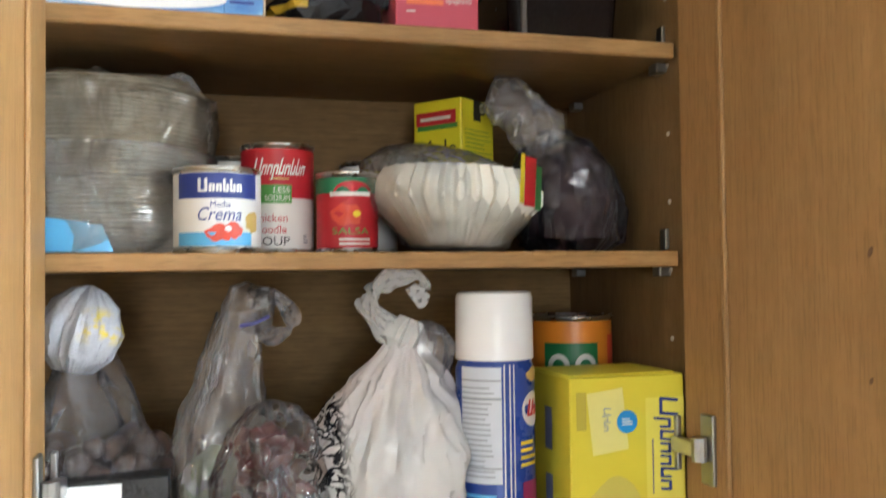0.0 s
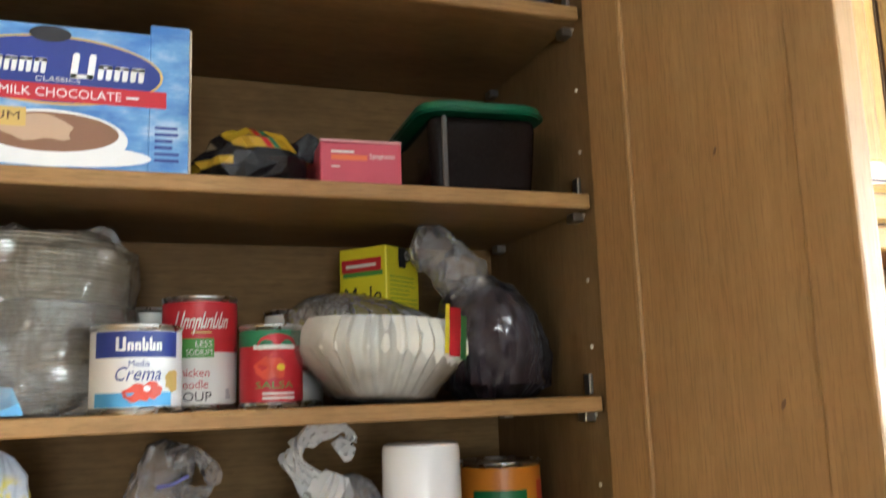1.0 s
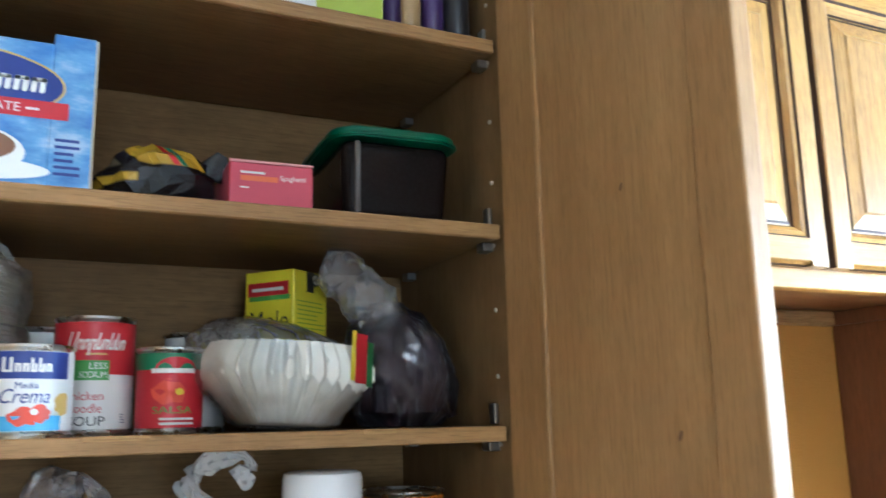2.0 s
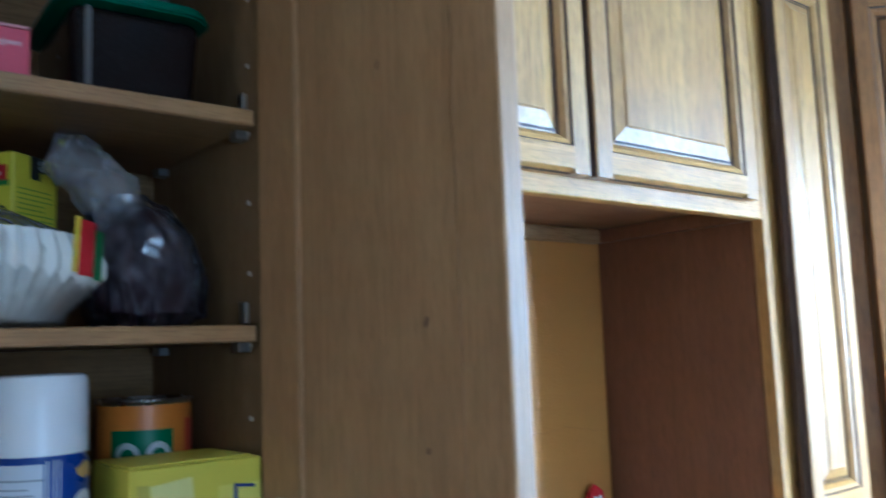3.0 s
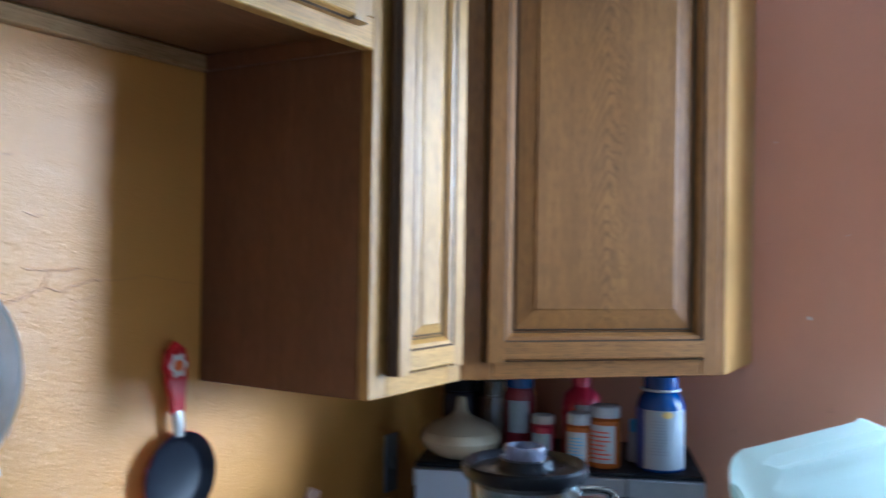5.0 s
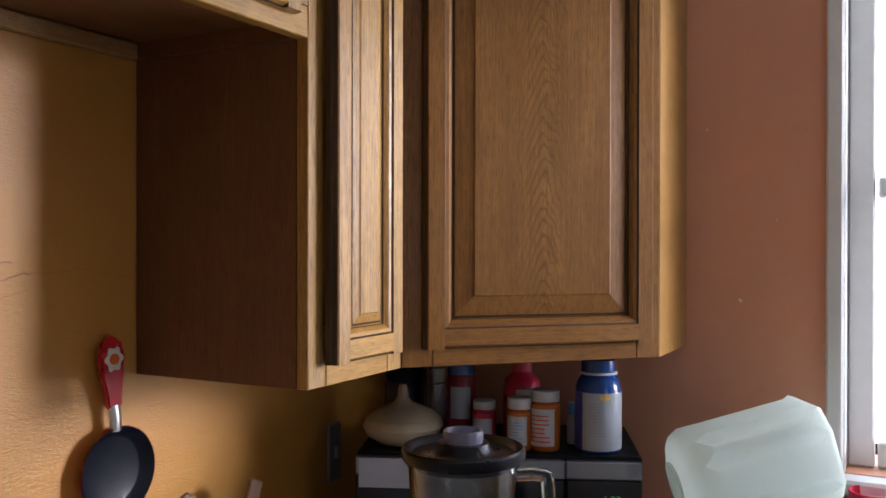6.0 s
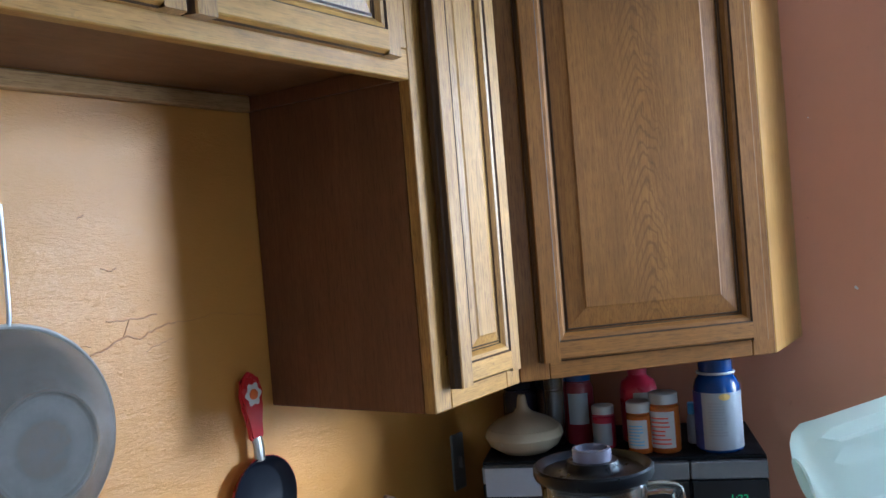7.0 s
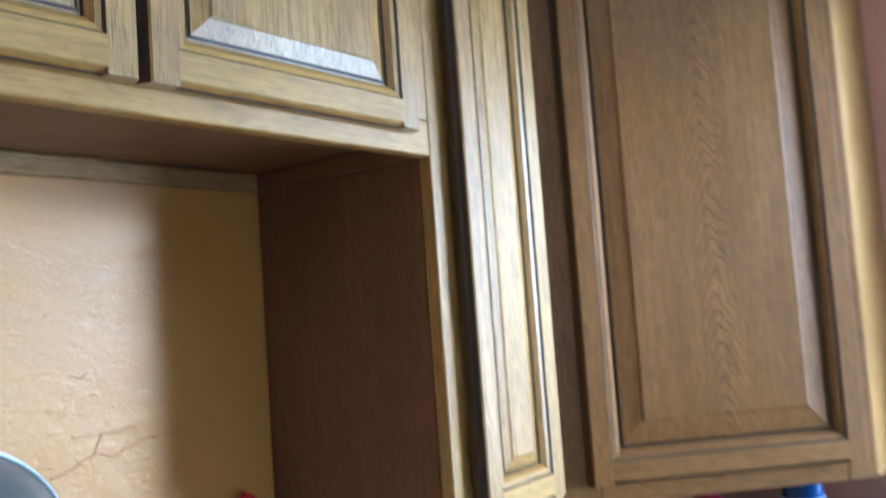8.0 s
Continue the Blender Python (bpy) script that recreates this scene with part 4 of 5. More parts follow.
part("print", bars(f, 0.050, 0.060, 0.061, 0.065, 1, 0.0016), WHITE_INK, o)
part("print", blob(f, -0.005, 0.0115, 0.076, 0.010, 0.0005), WHITE_INK, o)
part("print", blob(f, -0.008, 0.025, 0.060, 0.024, 0.0008, 36), WHITE_INK, o)
part("print", blob(f, -0.008, 0.030, 0.053, 0.0165, 0.0011, 36), ink("cocoa_ink", (0.24, 0.115, 0.06)), o)
part("print", blob(f, -0.015, 0.033, 0.030, 0.0100, 0.0014, 30, wob=0.4), ink("froth_ink", (0.50, 0.34, 0.22)), o)
part("print", rect(f, -0.1010, -0.0255, 0.033, 0.049, 0.0016), GOLD_INK, o)
part("print", text(f, "UM", -0.0495, -0.0300, 0.038, 0.045, 0.0020), ink("brown_ink", (0.12, 0.06, 0.02)), o)
part("print", blob(f, -0.010, 0.1135, 0.016, 0.007, 0.0012), BLACK_INK, o)
part("print", bars(f, 0.073, 0.093, 0.008, 0.042, 6, fill=0.45), NAVY, o)

# --- black and yellow coffee bag, lying
BLACK_FOIL = plain("black_foil", (0.006, 0.006, 0.009), 0.16, 0, 0.1, 60, 0.7)
FOIL_PRINT = plain("printed_foil", (0.006, 0.006, 0.009), 0.16, 0, 0.1, 60, 0.7)
n_, l_ = FOIL_PRINT.node_tree.nodes, FOIL_PRINT.node_tree.links
tc_, sx = n_.new("ShaderNodeTexCoord"), n_.new("ShaderNodeSeparateXYZ")
l_.new(tc_.outputs["Object"], sx.inputs[0])


def between(sock, lo, hi, soft=0.002):
    """1 where sock lies between lo and hi."""
    out_ = []
    for x0, x1 in ((lo - soft, lo), (hi, hi - soft)):
        r_ = n_.new("ShaderNodeMapRange")
        r_.inputs["From Min"].default_value, r_.inputs["From Max"].default_value = x0, x1
        l_.new(sock, r_.inputs["Value"])
        out_.append(r_.outputs[0])
    return times(*out_)


def times(a_, b__):
    q_ = n_.new("ShaderNodeMath")
    q_.operation = "MULTIPLY"
    l_.new(a_, q_.inputs[0])
    l_.new(b__, q_.inputs[1])
    return q_.outputs[0]


slope = n_.new("ShaderNodeMath")
slope.operation = "MULTIPLY_ADD"
slope.inputs[1].default_value = 0.6
l_.new(sx.outputs[2], slope.inputs[0])
l_.new(sx.outputs[0], slope.inputs[2])
col_ = n_["Principled BSDF"].inputs["Base Color"].links[0].from_socket
top_ = between(sx.outputs[2], 0.037, 0.070)
col_ = mixed(n_, l_, times(top_, between(slope.outputs[0], 0.0, 0.060)), col_, (0.50, 0.31, 0.02))
col_ = mixed(n_, l_, times(top_, between(slope.outputs[0], 0.030, 0.036)), col_, (0.45, 0.02, 0.02))
col_ = mixed(n_, l_, times(top_, between(slope.outputs[0], 0.037, 0.043)), col_, (0.03, 0.22, 0.12))
col_ = mixed(n_, l_, times(between(sx.outputs[2], 0.020, 0.027), between(sx.outputs[0], -0.060, -0.022)), col_, (0.62, 0.40, 0.03))
col_ = mixed(n_, l_, times(top_, between(slope.outputs[0], -0.030, -0.013)), col_, (0.20, 0.16, 0.09))
l_.new(col_, n_["Principled BSDF"].inputs["Base Color"])
o = thing("coffee_bag", "half-empty black and yellow coffee bag lying down", "bag", at(0.279, 1.000, UP))
bm = crumple([(0.0006, 0.030), (0.008, 0.052), (0.028, 0.055), (0.046, 0.043), (0.058, 0.022), (0.061, 0.006)], 22, 0.012, 0.006, 35, squash=0.9)
part("bag", bm, FOIL_PRINT, o)
part("folded_top", baggy([(0, 0.010), (0.012, 0.014), (0.026, 0.006)], 20, 3, 0.2, 0.2, 33.0, squash=0.5), BLACK_FOIL, o, smooth=True, m=at(0.044, -0.01, 0.036, 0, 24, 0))

# --- pink spaghetti box, end on
PINK = plain("pink_card", (0.56, 0.07, 0.11), 0.45, 0, 0.1)
o = carton("spaghetti_box", "pink carton of spaghetti seen end on", "carton", at(0.377, 1.052, UP, 0, 0, -3), 0.077, 0.210, 0.043, PINK)
f = flat_front(-0.0385, -0.105, 0)
part("print", text(f, "Spaghetti", 0.046, 0.070, 0.0265, 0.0325, 0.0006), WHITE_INK, o)
part("print", rect(f, 0.010, 0.044, 0.0255, 0.0305, 0.0006), ink("orange_ink", (0.75, 0.16, 0.05)), o)
part("print", bars(f, 0.010, 0.032, 0.0312, 0.0355, 1, 0.0009), WHITE_INK, o)
part("print", bars(f, 0.010, 0.018, 0.018, 0.0205, 1, 0.0006), WHITE_INK, o)
part("card_edge", box(-0.0385, 0.0385, -0.1062, -0.1048, 0.0425, 0.0450, 0.0004), ink("pale_pink_ink", (0.66, 0.30, 0.30)), o)

def rounded_slab(w, d, z0, z1, r, k=6, ease=0.003):
    """A slab with rounded corners in plan and an eased top edge."""
    bm = bmesh.new()
    rings = []
    for z, s in ((z0, 0.0), (z1 - ease, 0.0), (z1 - ease * 0.3, ease * 0.4), (z1, ease * 1.2)):
        ring = []
        for cx, cy, a0 in ((w / 2 - r, d / 2 - r, 0), (-w / 2 + r, d / 2 - r, 90), (-w / 2 + r, -d / 2 + r, 180), (w / 2 - r, -d / 2 + r, 270)):
            for i in range(k + 1):
                a = radians(a0 + 90 * i / k)
                ring.append(bm.verts.new((cx + (r - s) * math.cos(a), cy + (r - s) * math.sin(a), z)))
        rings.append(ring)
    for a, b in zip(rings, rings[1:]):
        for i in range(len(a)):
            bm.faces.new((a[i], a[(i + 1) % len(a)], b[(i + 1) % len(a)], b[i]))
    bm.faces.new(rings[0][::-1])
    bm.faces.new(rings[-1])
    return bm


# --- food tub with green lid
o = thing("food_tub", "clear plastic tub of dark food with green lid", "tub", at(0.505, 1.030, UP, 0, 0, -3))
SMOKE = plain("smoky_plastic", (0.012, 0.008, 0.007), 0.22, 0, 0.4, 40, 0, 0.08)
bm = box(-0.058, 0.058, -0.075, 0.075, 0, 0.082, 0.014, seg=4)
for v in bm.verts:
    k = 0.90 + 0.10 * v.co.z / 0.082
    v.co.x, v.co.y = v.co.x * k, v.co.y * k
part("body", bm, SMOKE, o, "smoky clear plastic", True)
GREEN_LID = plain("green_lid_plastic", (0.005, 0.105, 0.048), 0.35, 0, 0.1)
bm = rounded_slab(0.133, 0.167, 0.0825, 0.094, 0.030)
part("lid", bm, GREEN_LID, o, "dark green plastic lid", True)
part("lid_rim", rounded_slab(0.139, 0.173, 0.0840, 0.0878, 0.032), GREEN_LID, o, smooth=True)
part("corner_rib", box(-0.0455, -0.0395, -0.0760, -0.0735, 0.004, 0.080, 0.001), plain("clear_rib", (0.085, 0.07, 0.06), 0.15), o)

# --- top shelf
o = carton("flat_pack", "white and lime green carton on the top shelf", "carton", at(0.415, 0.985, TOP), 0.130, 0.09, 0.12, PAPER_WHITE)
part("print", rect(flat_front(-0.065, -0.045, 0), 0.060, 0.129, 0.001, 0.10, 0.0006), ink("lime_ink", (0.45, 0.55, 0.05)), o)
for x, r, col, word in ((0.497, 0.010, (0.05, 0.02, 0.10), "purple"), (0.517, 0.0125, (0.42, 0.28, 0.12), "tan"), (0.544, 0.012, (0.06, 0.03, 0.12), "purple"), (0.572, 0.014, (0.03, 0.028, 0.03), "black")):
    o = thing("spice_bottle", f"slim {word} bottle on the top shelf", "bottle", at(x, 0.96, TOP), "bottles on the top shelf")
    part("body", lathe([(0, r * 0.9), (0.002, r), (0.095, r), (0.108, r * 0.6), (0.112, r * 0.55)], 24), plain(word + "_plastic", col, 0.3), o, smooth=True)
    part("cap", lathe([(0.1125, r * 0.7), (0.130, r * 0.7), (0.132, r * 0.6)], 20), BLACK_INK, o, smooth=True)

# --- bottom shelf: sweetener carton
SWEET = plain("lemon_card", (0.72, 0.60, 0.04), 0.42, 0, 0.1, 14)
o = carton("sweetener_box", "yellow carton of sweetener sachets", "carton", at(0.541, 0.967, LOW, 0, 0, 1.5), 0.117, 0.085, 0.199, SWEET)
f = flat_front(-0.0585, -0.0425, 0)
part("print", rect(f, 0.076, 0.1165, 0.05, 0.178, 0.0005), ink("pale_yellow_ink", (0.80, 0.69, 0.10)), o)
part("print", mark(f, 0.092, 0.180, 0.090, 0.019, "wdtssts", 0.0010, 0.2, 0.12, True), NAVY, o)
part("print", bars(f, 0.082, 0.0832, 0.090, 0.140, 1, 0.0010, fill=1), NAVY, o)
part("print", rect(lambda u, v, off: f(u + 0.10 * (v - 0.13) * -1, v + 0.12 * (u - 0.035), off), 0.022, 0.058, 0.130, 0.186, 0.0006), ink("sachet_ink", (0.80, 0.72, 0.24)), o)
part("print", blob(f, 0.0565, 0.1575, 0.0105, 0.0105, 0.0011), ink("bright_blue_ink", (0.03, 0.30, 0.72)), o)
part("print", bars(f, 0.051, 0.062, 0.154, 0.161, 3, 0.0014), WHITE_INK, o)
part("print", mark(f, 0.150, 0.172, 0.033, 0.007, "wdts", 0.0011, 0.2, 0.1, True), GREY_INK, o)
part("print", bars(f, 0.006, 0.016, 0.15, 0.188, 1, 0.0006, fill=0.9), ink("ochre_ink", (0.52, 0.42, 0.05)), o)
part("print", blob(f, 0.045, 0.085, 0.026, 0.022, 0.0008, 40, wob=0.2), ink("sugar_ink", (0.62, 0.52, 0.10)), o)
part("flap", box(-0.058, 0.050, -0.040, 0.041, 0.1995, 0.2015, 0.0005), SWEET, o)
f = flat_side(-0.0585, 0.0425, 0)
SLATE = ink("slate_blue_ink", (0.16, 0.18, 0.34))
part("print", rect(f, 0.030, 0.046, 0.128, 0.168, 0.0006), SLATE, o)
part("print", rect(f, 0.030, 0.046, 0.070, 0.105, 0.0006), SLATE, o)

# --- cooking spray
o = thing("spray_can", "blue cooking spray can with a white cap", "spray can", at(0.427, 0.965, LOW))
BLUE_TIN = plain("blue_printed_tin", (0.022, 0.060, 0.30), 0.28, 0, 0.1)
CAP = plain("white_cap_plastic", (0.80, 0.79, 0.80), 0.22, 0, 0.05)
part("body", lathe([(0, 0.032), (0.002, 0.036), (0.006, 0.0365), (0.208, 0.0365), (0.214, 0.034), (0.216, 0.034)], 48), BLUE_TIN, o, smooth=True)
part("cap", lathe([(0.2165, 0.0362), (0.272, 0.0358), (0.2765, 0.0345), (0.2780, 0.031), (0.2783, 0.005)], 48), CAP, o, "glossy white plastic cap", True)
f = facing(0.0366, 0, 0.0)
part("print", rect(f, -0.046, -0.006, 0.108, 0.211, 0.0004, 18), ink("label_grey_ink", (0.62, 0.64, 0.70)), o)
bm = bars(f, -0.045, -0.012, 0.112, 0.195, 18, 0.0007, fill=0.28)
rect(f, -0.046, -0.006, 0.121, 0.1225, 0.0007, 10, bm)
rect(f, -0.046, -0.006, 0.182, 0.1840, 0.0007, 10, bm)
rect(f, -0.046, -0.006, 0.1985, 0.2, 0.0007, 10, bm)
part("print", bm, GREY_INK, o)
bm = rect(f, -0.004, -0.0028, 0.004, 0.213, 0.0004, 2)
rect(f, 0.0012, 0.0024, 0.004, 0.213, 0.0004, 2, bm)
rect(f, 0.0052, 0.0062, 0.004, 0.213, 0.0004, 2, bm)
part("print", bm, WHITE_INK, o)
part("print", blob(f, 0.030, 0.172, 0.016, 0.016, 0.0005), WHITE_INK, o)
part("print", mark(f, 0.0185, 0.043, 0.166, 0.014, "wss", 0.0009, 0.4), RED, o)
part("print", blob(f, 0.032, 0.203, 0.012, 0.006, 0.0006, wob=0.3), GOLD_INK, o)
bm = bars(f, 0.012, 0.036, 0.120, 0.146, 4, 0.0006)
part("print", bm, YELLOW_INK, o)
part("print", rect(f, 0.014, 0.050, 0.088, 0.108, 0.0006), ink("magenta_ink", (0.30, 0.02, 0.10)), o)
part("print", bars(f, -0.044, -0.010, 0.070, 0.100, 5, 0.0006), SKY_INK, o)

# --- tall orange drink tin
ORANGE_TIN = plain("orange_printed_tin", (0.72, 0.24, 0.02), 0.35, 0, 0.15)
o = can("drink_tin", "tall orange tin of powdered drink", 0.547, 1.065, LOW, 0.0435, 0.250, ORANGE_TIN)
f = facing(0.0436, 0, -0.42)
part("print", rect(f, -0.028, 0.030, 0.170, 0.222, 0.0005, 14), ink("deep_green_ink", (0.015, 0.17, 0.055)), o)
bm = bmesh.new()
for k, (cu, off) in enumerate(((0.016, 0.0), (-0.012, 0.0))):
    prev = None
    for i in range(22):
        a = radians(-60 + 250 * i / 21)
        pq = [(cu + rr * math.cos(a), 0.198 + rr * 1.15 * math.sin(a)) for rr in (0.0065, 0.0115)]
        cur = [bm.verts.new(f(*p, 0.0009)) for p in pq]
        if prev:
            bm.faces.new((prev[0], cur[0], cur[1], prev[1]))
        prev = cur
part("print", bm, WHITE_INK, o)
part("print", blob(f, 0.020, 0.12, 0.04, 0.03, 0.0006, wob=0.3), YELLOW_INK, o)
part("print", rect(facing(0.0436, 0, 0.9), -0.012, 0.016, 0.15, 0.23, 0.0006), TOMATO, o)

# --- knotted white carrier bag
WHITE_BAG = plain("white_carrier_plastic", (0.63, 0.62, 0.62), 0.17, 0, 0.06, 24, 0.15)
b_ = WHITE_BAG.node_tree.nodes["Principled BSDF"]
b_.inputs["Subsurface Weight"].default_value = 0.15
b_.inputs["Subsurface Radius"].default_value = (0.02, 0.015, 0.015)
PRINTED_BAG = plain("printed_carrier_plastic", (0.63, 0.62, 0.62), 0.17, 0, 0.06, 24, 0.15)
n_, l_ = PRINTED_BAG.node_tree.nodes, PRINTED_BAG.node_tree.links
tc_ = n_.new("ShaderNodeTexCoord")
sx = n_.new("ShaderNodeSeparateXYZ")
l_.new(tc_.outputs["Object"], sx.inputs[0])
fl = noise_tex(n_, l_, tc_.outputs["Object"], 42, 2, 0.5, 2.0)
vine = ramp(n_, l_, fl, [(0.40, (0, 0, 0)), (0.44, (1, 1, 1)), (0.53, (1, 1, 1)), (0.57, (0, 0, 0))])
mr = n_.new("ShaderNodeMapRange")
mr.inputs["From Min"].default_value, mr.inputs["From Max"].default_value = -0.034, -0.046
l_.new(sx.outputs[0], mr.inputs["Value"])
mz = n_.new("ShaderNodeMapRange")
mz.inputs["From Min"].default_value, mz.inputs["From Max"].default_value = 0.088, 0.100
l_.new(sx.outputs[2], mz.inputs["Value"])
m1 = n_.new("ShaderNodeMath")
m1.operation = "MULTIPLY"
l_.new(mr.outputs[0], m1.inputs[0])
l_.new(mz.outputs[0], m1.inputs[1])
m2 = n_.new("ShaderNodeMath")
m2.operation = "MULTIPLY"
l_.new(m1.outputs[0], m2.inputs[0])
l_.new(vine, m2.inputs[1])
pb = n_["Principled BSDF"]
was = pb.inputs["Base Color"].links[0].from_socket
rosy = ramp(n_, l_, noise_tex(n_, l_, tc_.outputs["Object"], 11, 2), [(0.46, (0, 0, 0)), (0.66, (0.5, 0.5, 0.5))])
was = mixed(n_, l_, rosy, was, (0.62, 0.50, 0.51))
l_.new(mixed(n_, l_, m2.outputs[0], was, (0.015, 0.015, 0.02)), pb.inputs["Base Color"])
o = thing("carrier_bag", "knotted white plastic carrier bag with black print", "bag", at(0.326, 0.992, LOW))
PROF = [(0.001, 0.048), (0.02, 0.074), (0.07, 0.086), (0.13, 0.081), (0.17, 0.066), (0.20, 0.044), (0.220, 0.024), (0.235, 0.014), (0.245, 0.012)]
part("bag", baggy(PROF, 150, 3, 0.022, 0.15, 41.0, (0.024, 0), 0.82), PRINTED_BAG, o, smooth=True)
part("knot", baggy([(0, 0.010), (0.010, 0.020), (0.022, 0.019), (0.034, 0.010)], 32, 5, 0.12, 0.2, 43.0), WHITE_BAG, o, smooth=True, m=at(0.014, 0, 0.222, 0, 24, 0))
part("tied_top", baggy([(0, 0.016), (0.022, 0.030), (0.05, 0.029), (0.066, 0.014), (0.070, 0.003)], 40, 7, 0.08, 0.16, 44.0), MILKY_FILM, o, smooth=True, m=at(0.036, 0.012, 0.182, 0, 10, 0))


def ribbon(points, widths, t=0.0012, side=(0.35, -0.25, 0.9)):
    """A crumpled strip of film with thickness along points."""
    bm = bmesh.new()
    prev = None
    for i, (p, w) in enumerate(zip(points, widths)):
        p = Vector(p)
        d = (Vector(points[min(i + 1, len(points) - 1)]) - Vector(points[max(i - 1, 0)])).normalized()
        s = Vector(side)
        s = (s - d * s.dot(d)).normalized()
        nrm = d.cross(s)
        cur = []
        for k in range(9):
            q = (k / 8 - 0.5)
            ruck = 0.16 * w * math.sin(k * 2.3 + i * 0.9)
            cur.append((bm.verts.new(p + s * w * q + nrm * (ruck + t)), bm.verts.new(p + s * w * q + nrm * (ruck - t))))
        if prev:
            for k in range(8):
                bm.faces.new((prev[k][0], prev[k + 1][0], cur[k + 1][0], cur[k][0]))
                bm.faces.new((prev[k][1], cur[k][1], cur[k + 1][1], prev[k + 1][1]))
            bm.faces.new((prev[0][0], cur[0][0], cur[0][1], prev[0][1]))
            bm.faces.new((prev[8][0], prev[8][1], cur[8][1], cur[8][0]))
        prev = cur
    return bm


pts = arc_points([(0.018, -0.004, 0.236), (0.002, -0.006, 0.250), (-0.008, -0.008, 0.266), (-0.005, -0.010, 0.283), (0.014, -0.010, 0.2935), (0.034, -0.008, 0.2935), (0.040, -0.006, 0.282), (0.028, -0.004, 0.272)])
part("handle", ribbon(pts, [0.016 + 0.009 * math.sin(i * 0.42) for i in range(len(pts))]), WHITE_BAG, o, smooth=True)
pts = arc_points([(0.018, -0.004, 0.232), (0.000, -0.002, 0.246), (-0.012, 0.0, 0.262), (-0.010, 0.002, 0.278), (0.004, 0.002, 0.287)])
part("handle", ribbon(pts, [0.020 + 0.006 * math.sin(i * 0.6) for i in range(len(pts))]), WHITE_BAG, o, smooth=True)
# --- produce bags
ONION = plain("brown_skin", (0.060, 0.032, 0.022), 0.5, 0, 0.4, 50, 0.3)


def lumps(radius, height, count, size, seed):
    """A heap of rounded uneven lumps in one mesh."""
    rnd = random.Random(seed)
    bm = bmesh.new()
    for k in range(count):
        q = rnd.uniform(0, 0.75) ** 0.5 * radius
        a = rnd.uniform(0, 6.28)
        s = size * rnd.uniform(0.7, 1.2)
        one = bmesh.new()
        bmesh.ops.create_icosphere(one, subdivisions=2, radius=s)
        for v in one.verts:
            v.co *= 1 + 0.22 * noise.noise(v.co * (1.6 / size) + Vector((k * 3.1, 0, 0)))
        join(bm, one, at(q * math.cos(a), q * math.sin(a), s + rnd.uniform(0, 1) * max(0.001, height - 2 * s), rnd.uniform(0, 360), rnd.uniform(0, 360), 0))
    return bm


BUNCH = plain("white_film_bunch", (0.46, 0.46, 0.49), 0.22, 0, 0.5, 45, 0.5)
n_, l_ = BUNCH.node_tree.nodes, BUNCH.node_tree.links
tc_, sx = n_.new("ShaderNodeTexCoord"), n_.new("ShaderNodeSeparateXYZ")
l_.new(tc_.outputs["Object"], sx.inputs[0])
col_ = n_["Principled BSDF"].inputs["Base Color"].links[0].from_socket
wisp = ramp(n_, l_, noise_tex(n_, l_, tc_.outputs["Object"], 60, 3), [(0.42, (0, 0, 0)), (0.56, (1, 1, 1))])
col_ = mixed(n_, l_, times(wisp, times(between(sx.outputs[0], 0.010, 0.060, 0.012), between(sx.outputs[2], 0.036, 0.060, 0.010))), col_, (0.62, 0.48, 0.04))
l_.new(col_, n_["Principled BSDF"].inputs["Base Color"])
o = thing("produce_bag", "grey plastic bag of brown onions with bunched top", "bag", at(0.080, 1.000, LOW))
part("filling", lumps(0.056, 0.165, 120, 0.0135, 1), ONION, o, smooth=True)
part("bag", crumple([(0.001, 0.042), (0.02, 0.064), (0.09, 0.067), (0.15, 0.056), (0.20, 0.036), (0.24, 0.018)], 22, 0.022, 0.006, 51, (-0.012, 0)), GREY_FILM, o)
part("tied_top", baggy([(0, 0.016), (0.014, 0.029), (0.036, 0.034), (0.058, 0.027), (0.070, 0.014), (0.074, 0.003)], 120, 5, 0.04, 0.13, 53.0), BUNCH, o, smooth=True, m=at(-0.022, -0.004, 0.216, 0, 12, 0))

o = thing("produce_bag", "tall translucent produce bag with a looped twisted neck", "bag", at(0.176, 1.025, LOW))
part("filling", baggy([(0.002, 0.025), (0.03, 0.036), (0.09, 0.034), (0.13, 0.018), (0.14, 0.004)], 40, 4, 0.04, 0.1, 61.0), plain("pale_green_veg", (0.30, 0.36, 0.20), 0.5, 0, 0.3), o, smooth=True)
part("bag", baggy([(0.001, 0.030), (0.02, 0.046), (0.10, 0.047), (0.16, 0.040), (0.21, 0.030), (0.245, 0.023), (0.262, 0.019)], 72, 8, 0.09, 0.08, 63.0, (0.022, 0)), MILKY_FILM, o, smooth=True)
part("neck", baggy([(0, 0.016), (0.015, 0.024), (0.034, 0.023), (0.044, 0.010)], 36, 5, 0.1, 0.16, 65.0), MILKY_FILM, o, smooth=True, m=at(0.022, 0, 0.246, 0, 20, 0))
pts = arc_points([(0.030, -0.006, 0.272), (0.052, -0.008, 0.276), (0.068, -0.008, 0.262), (0.066, -0.008, 0.244), (0.050, -0.006, 0.240), (0.036, -0.004, 0.254)])
part("loop", ribbon(pts, [0.016 + 0.004 * math.sin(i * 0.7) for i in range(len(pts))], 0.0008), MILKY_FILM, o, smooth=True)
part("tie", tube(arc_points([(0.022, -0.021, 0.250), (0.034, -0.025, 0.252), (0.048, -0.022, 0.258)]), 0.0016, 6), ink("violet_tie", (0.12, 0.12, 0.42)), o, smooth=True)

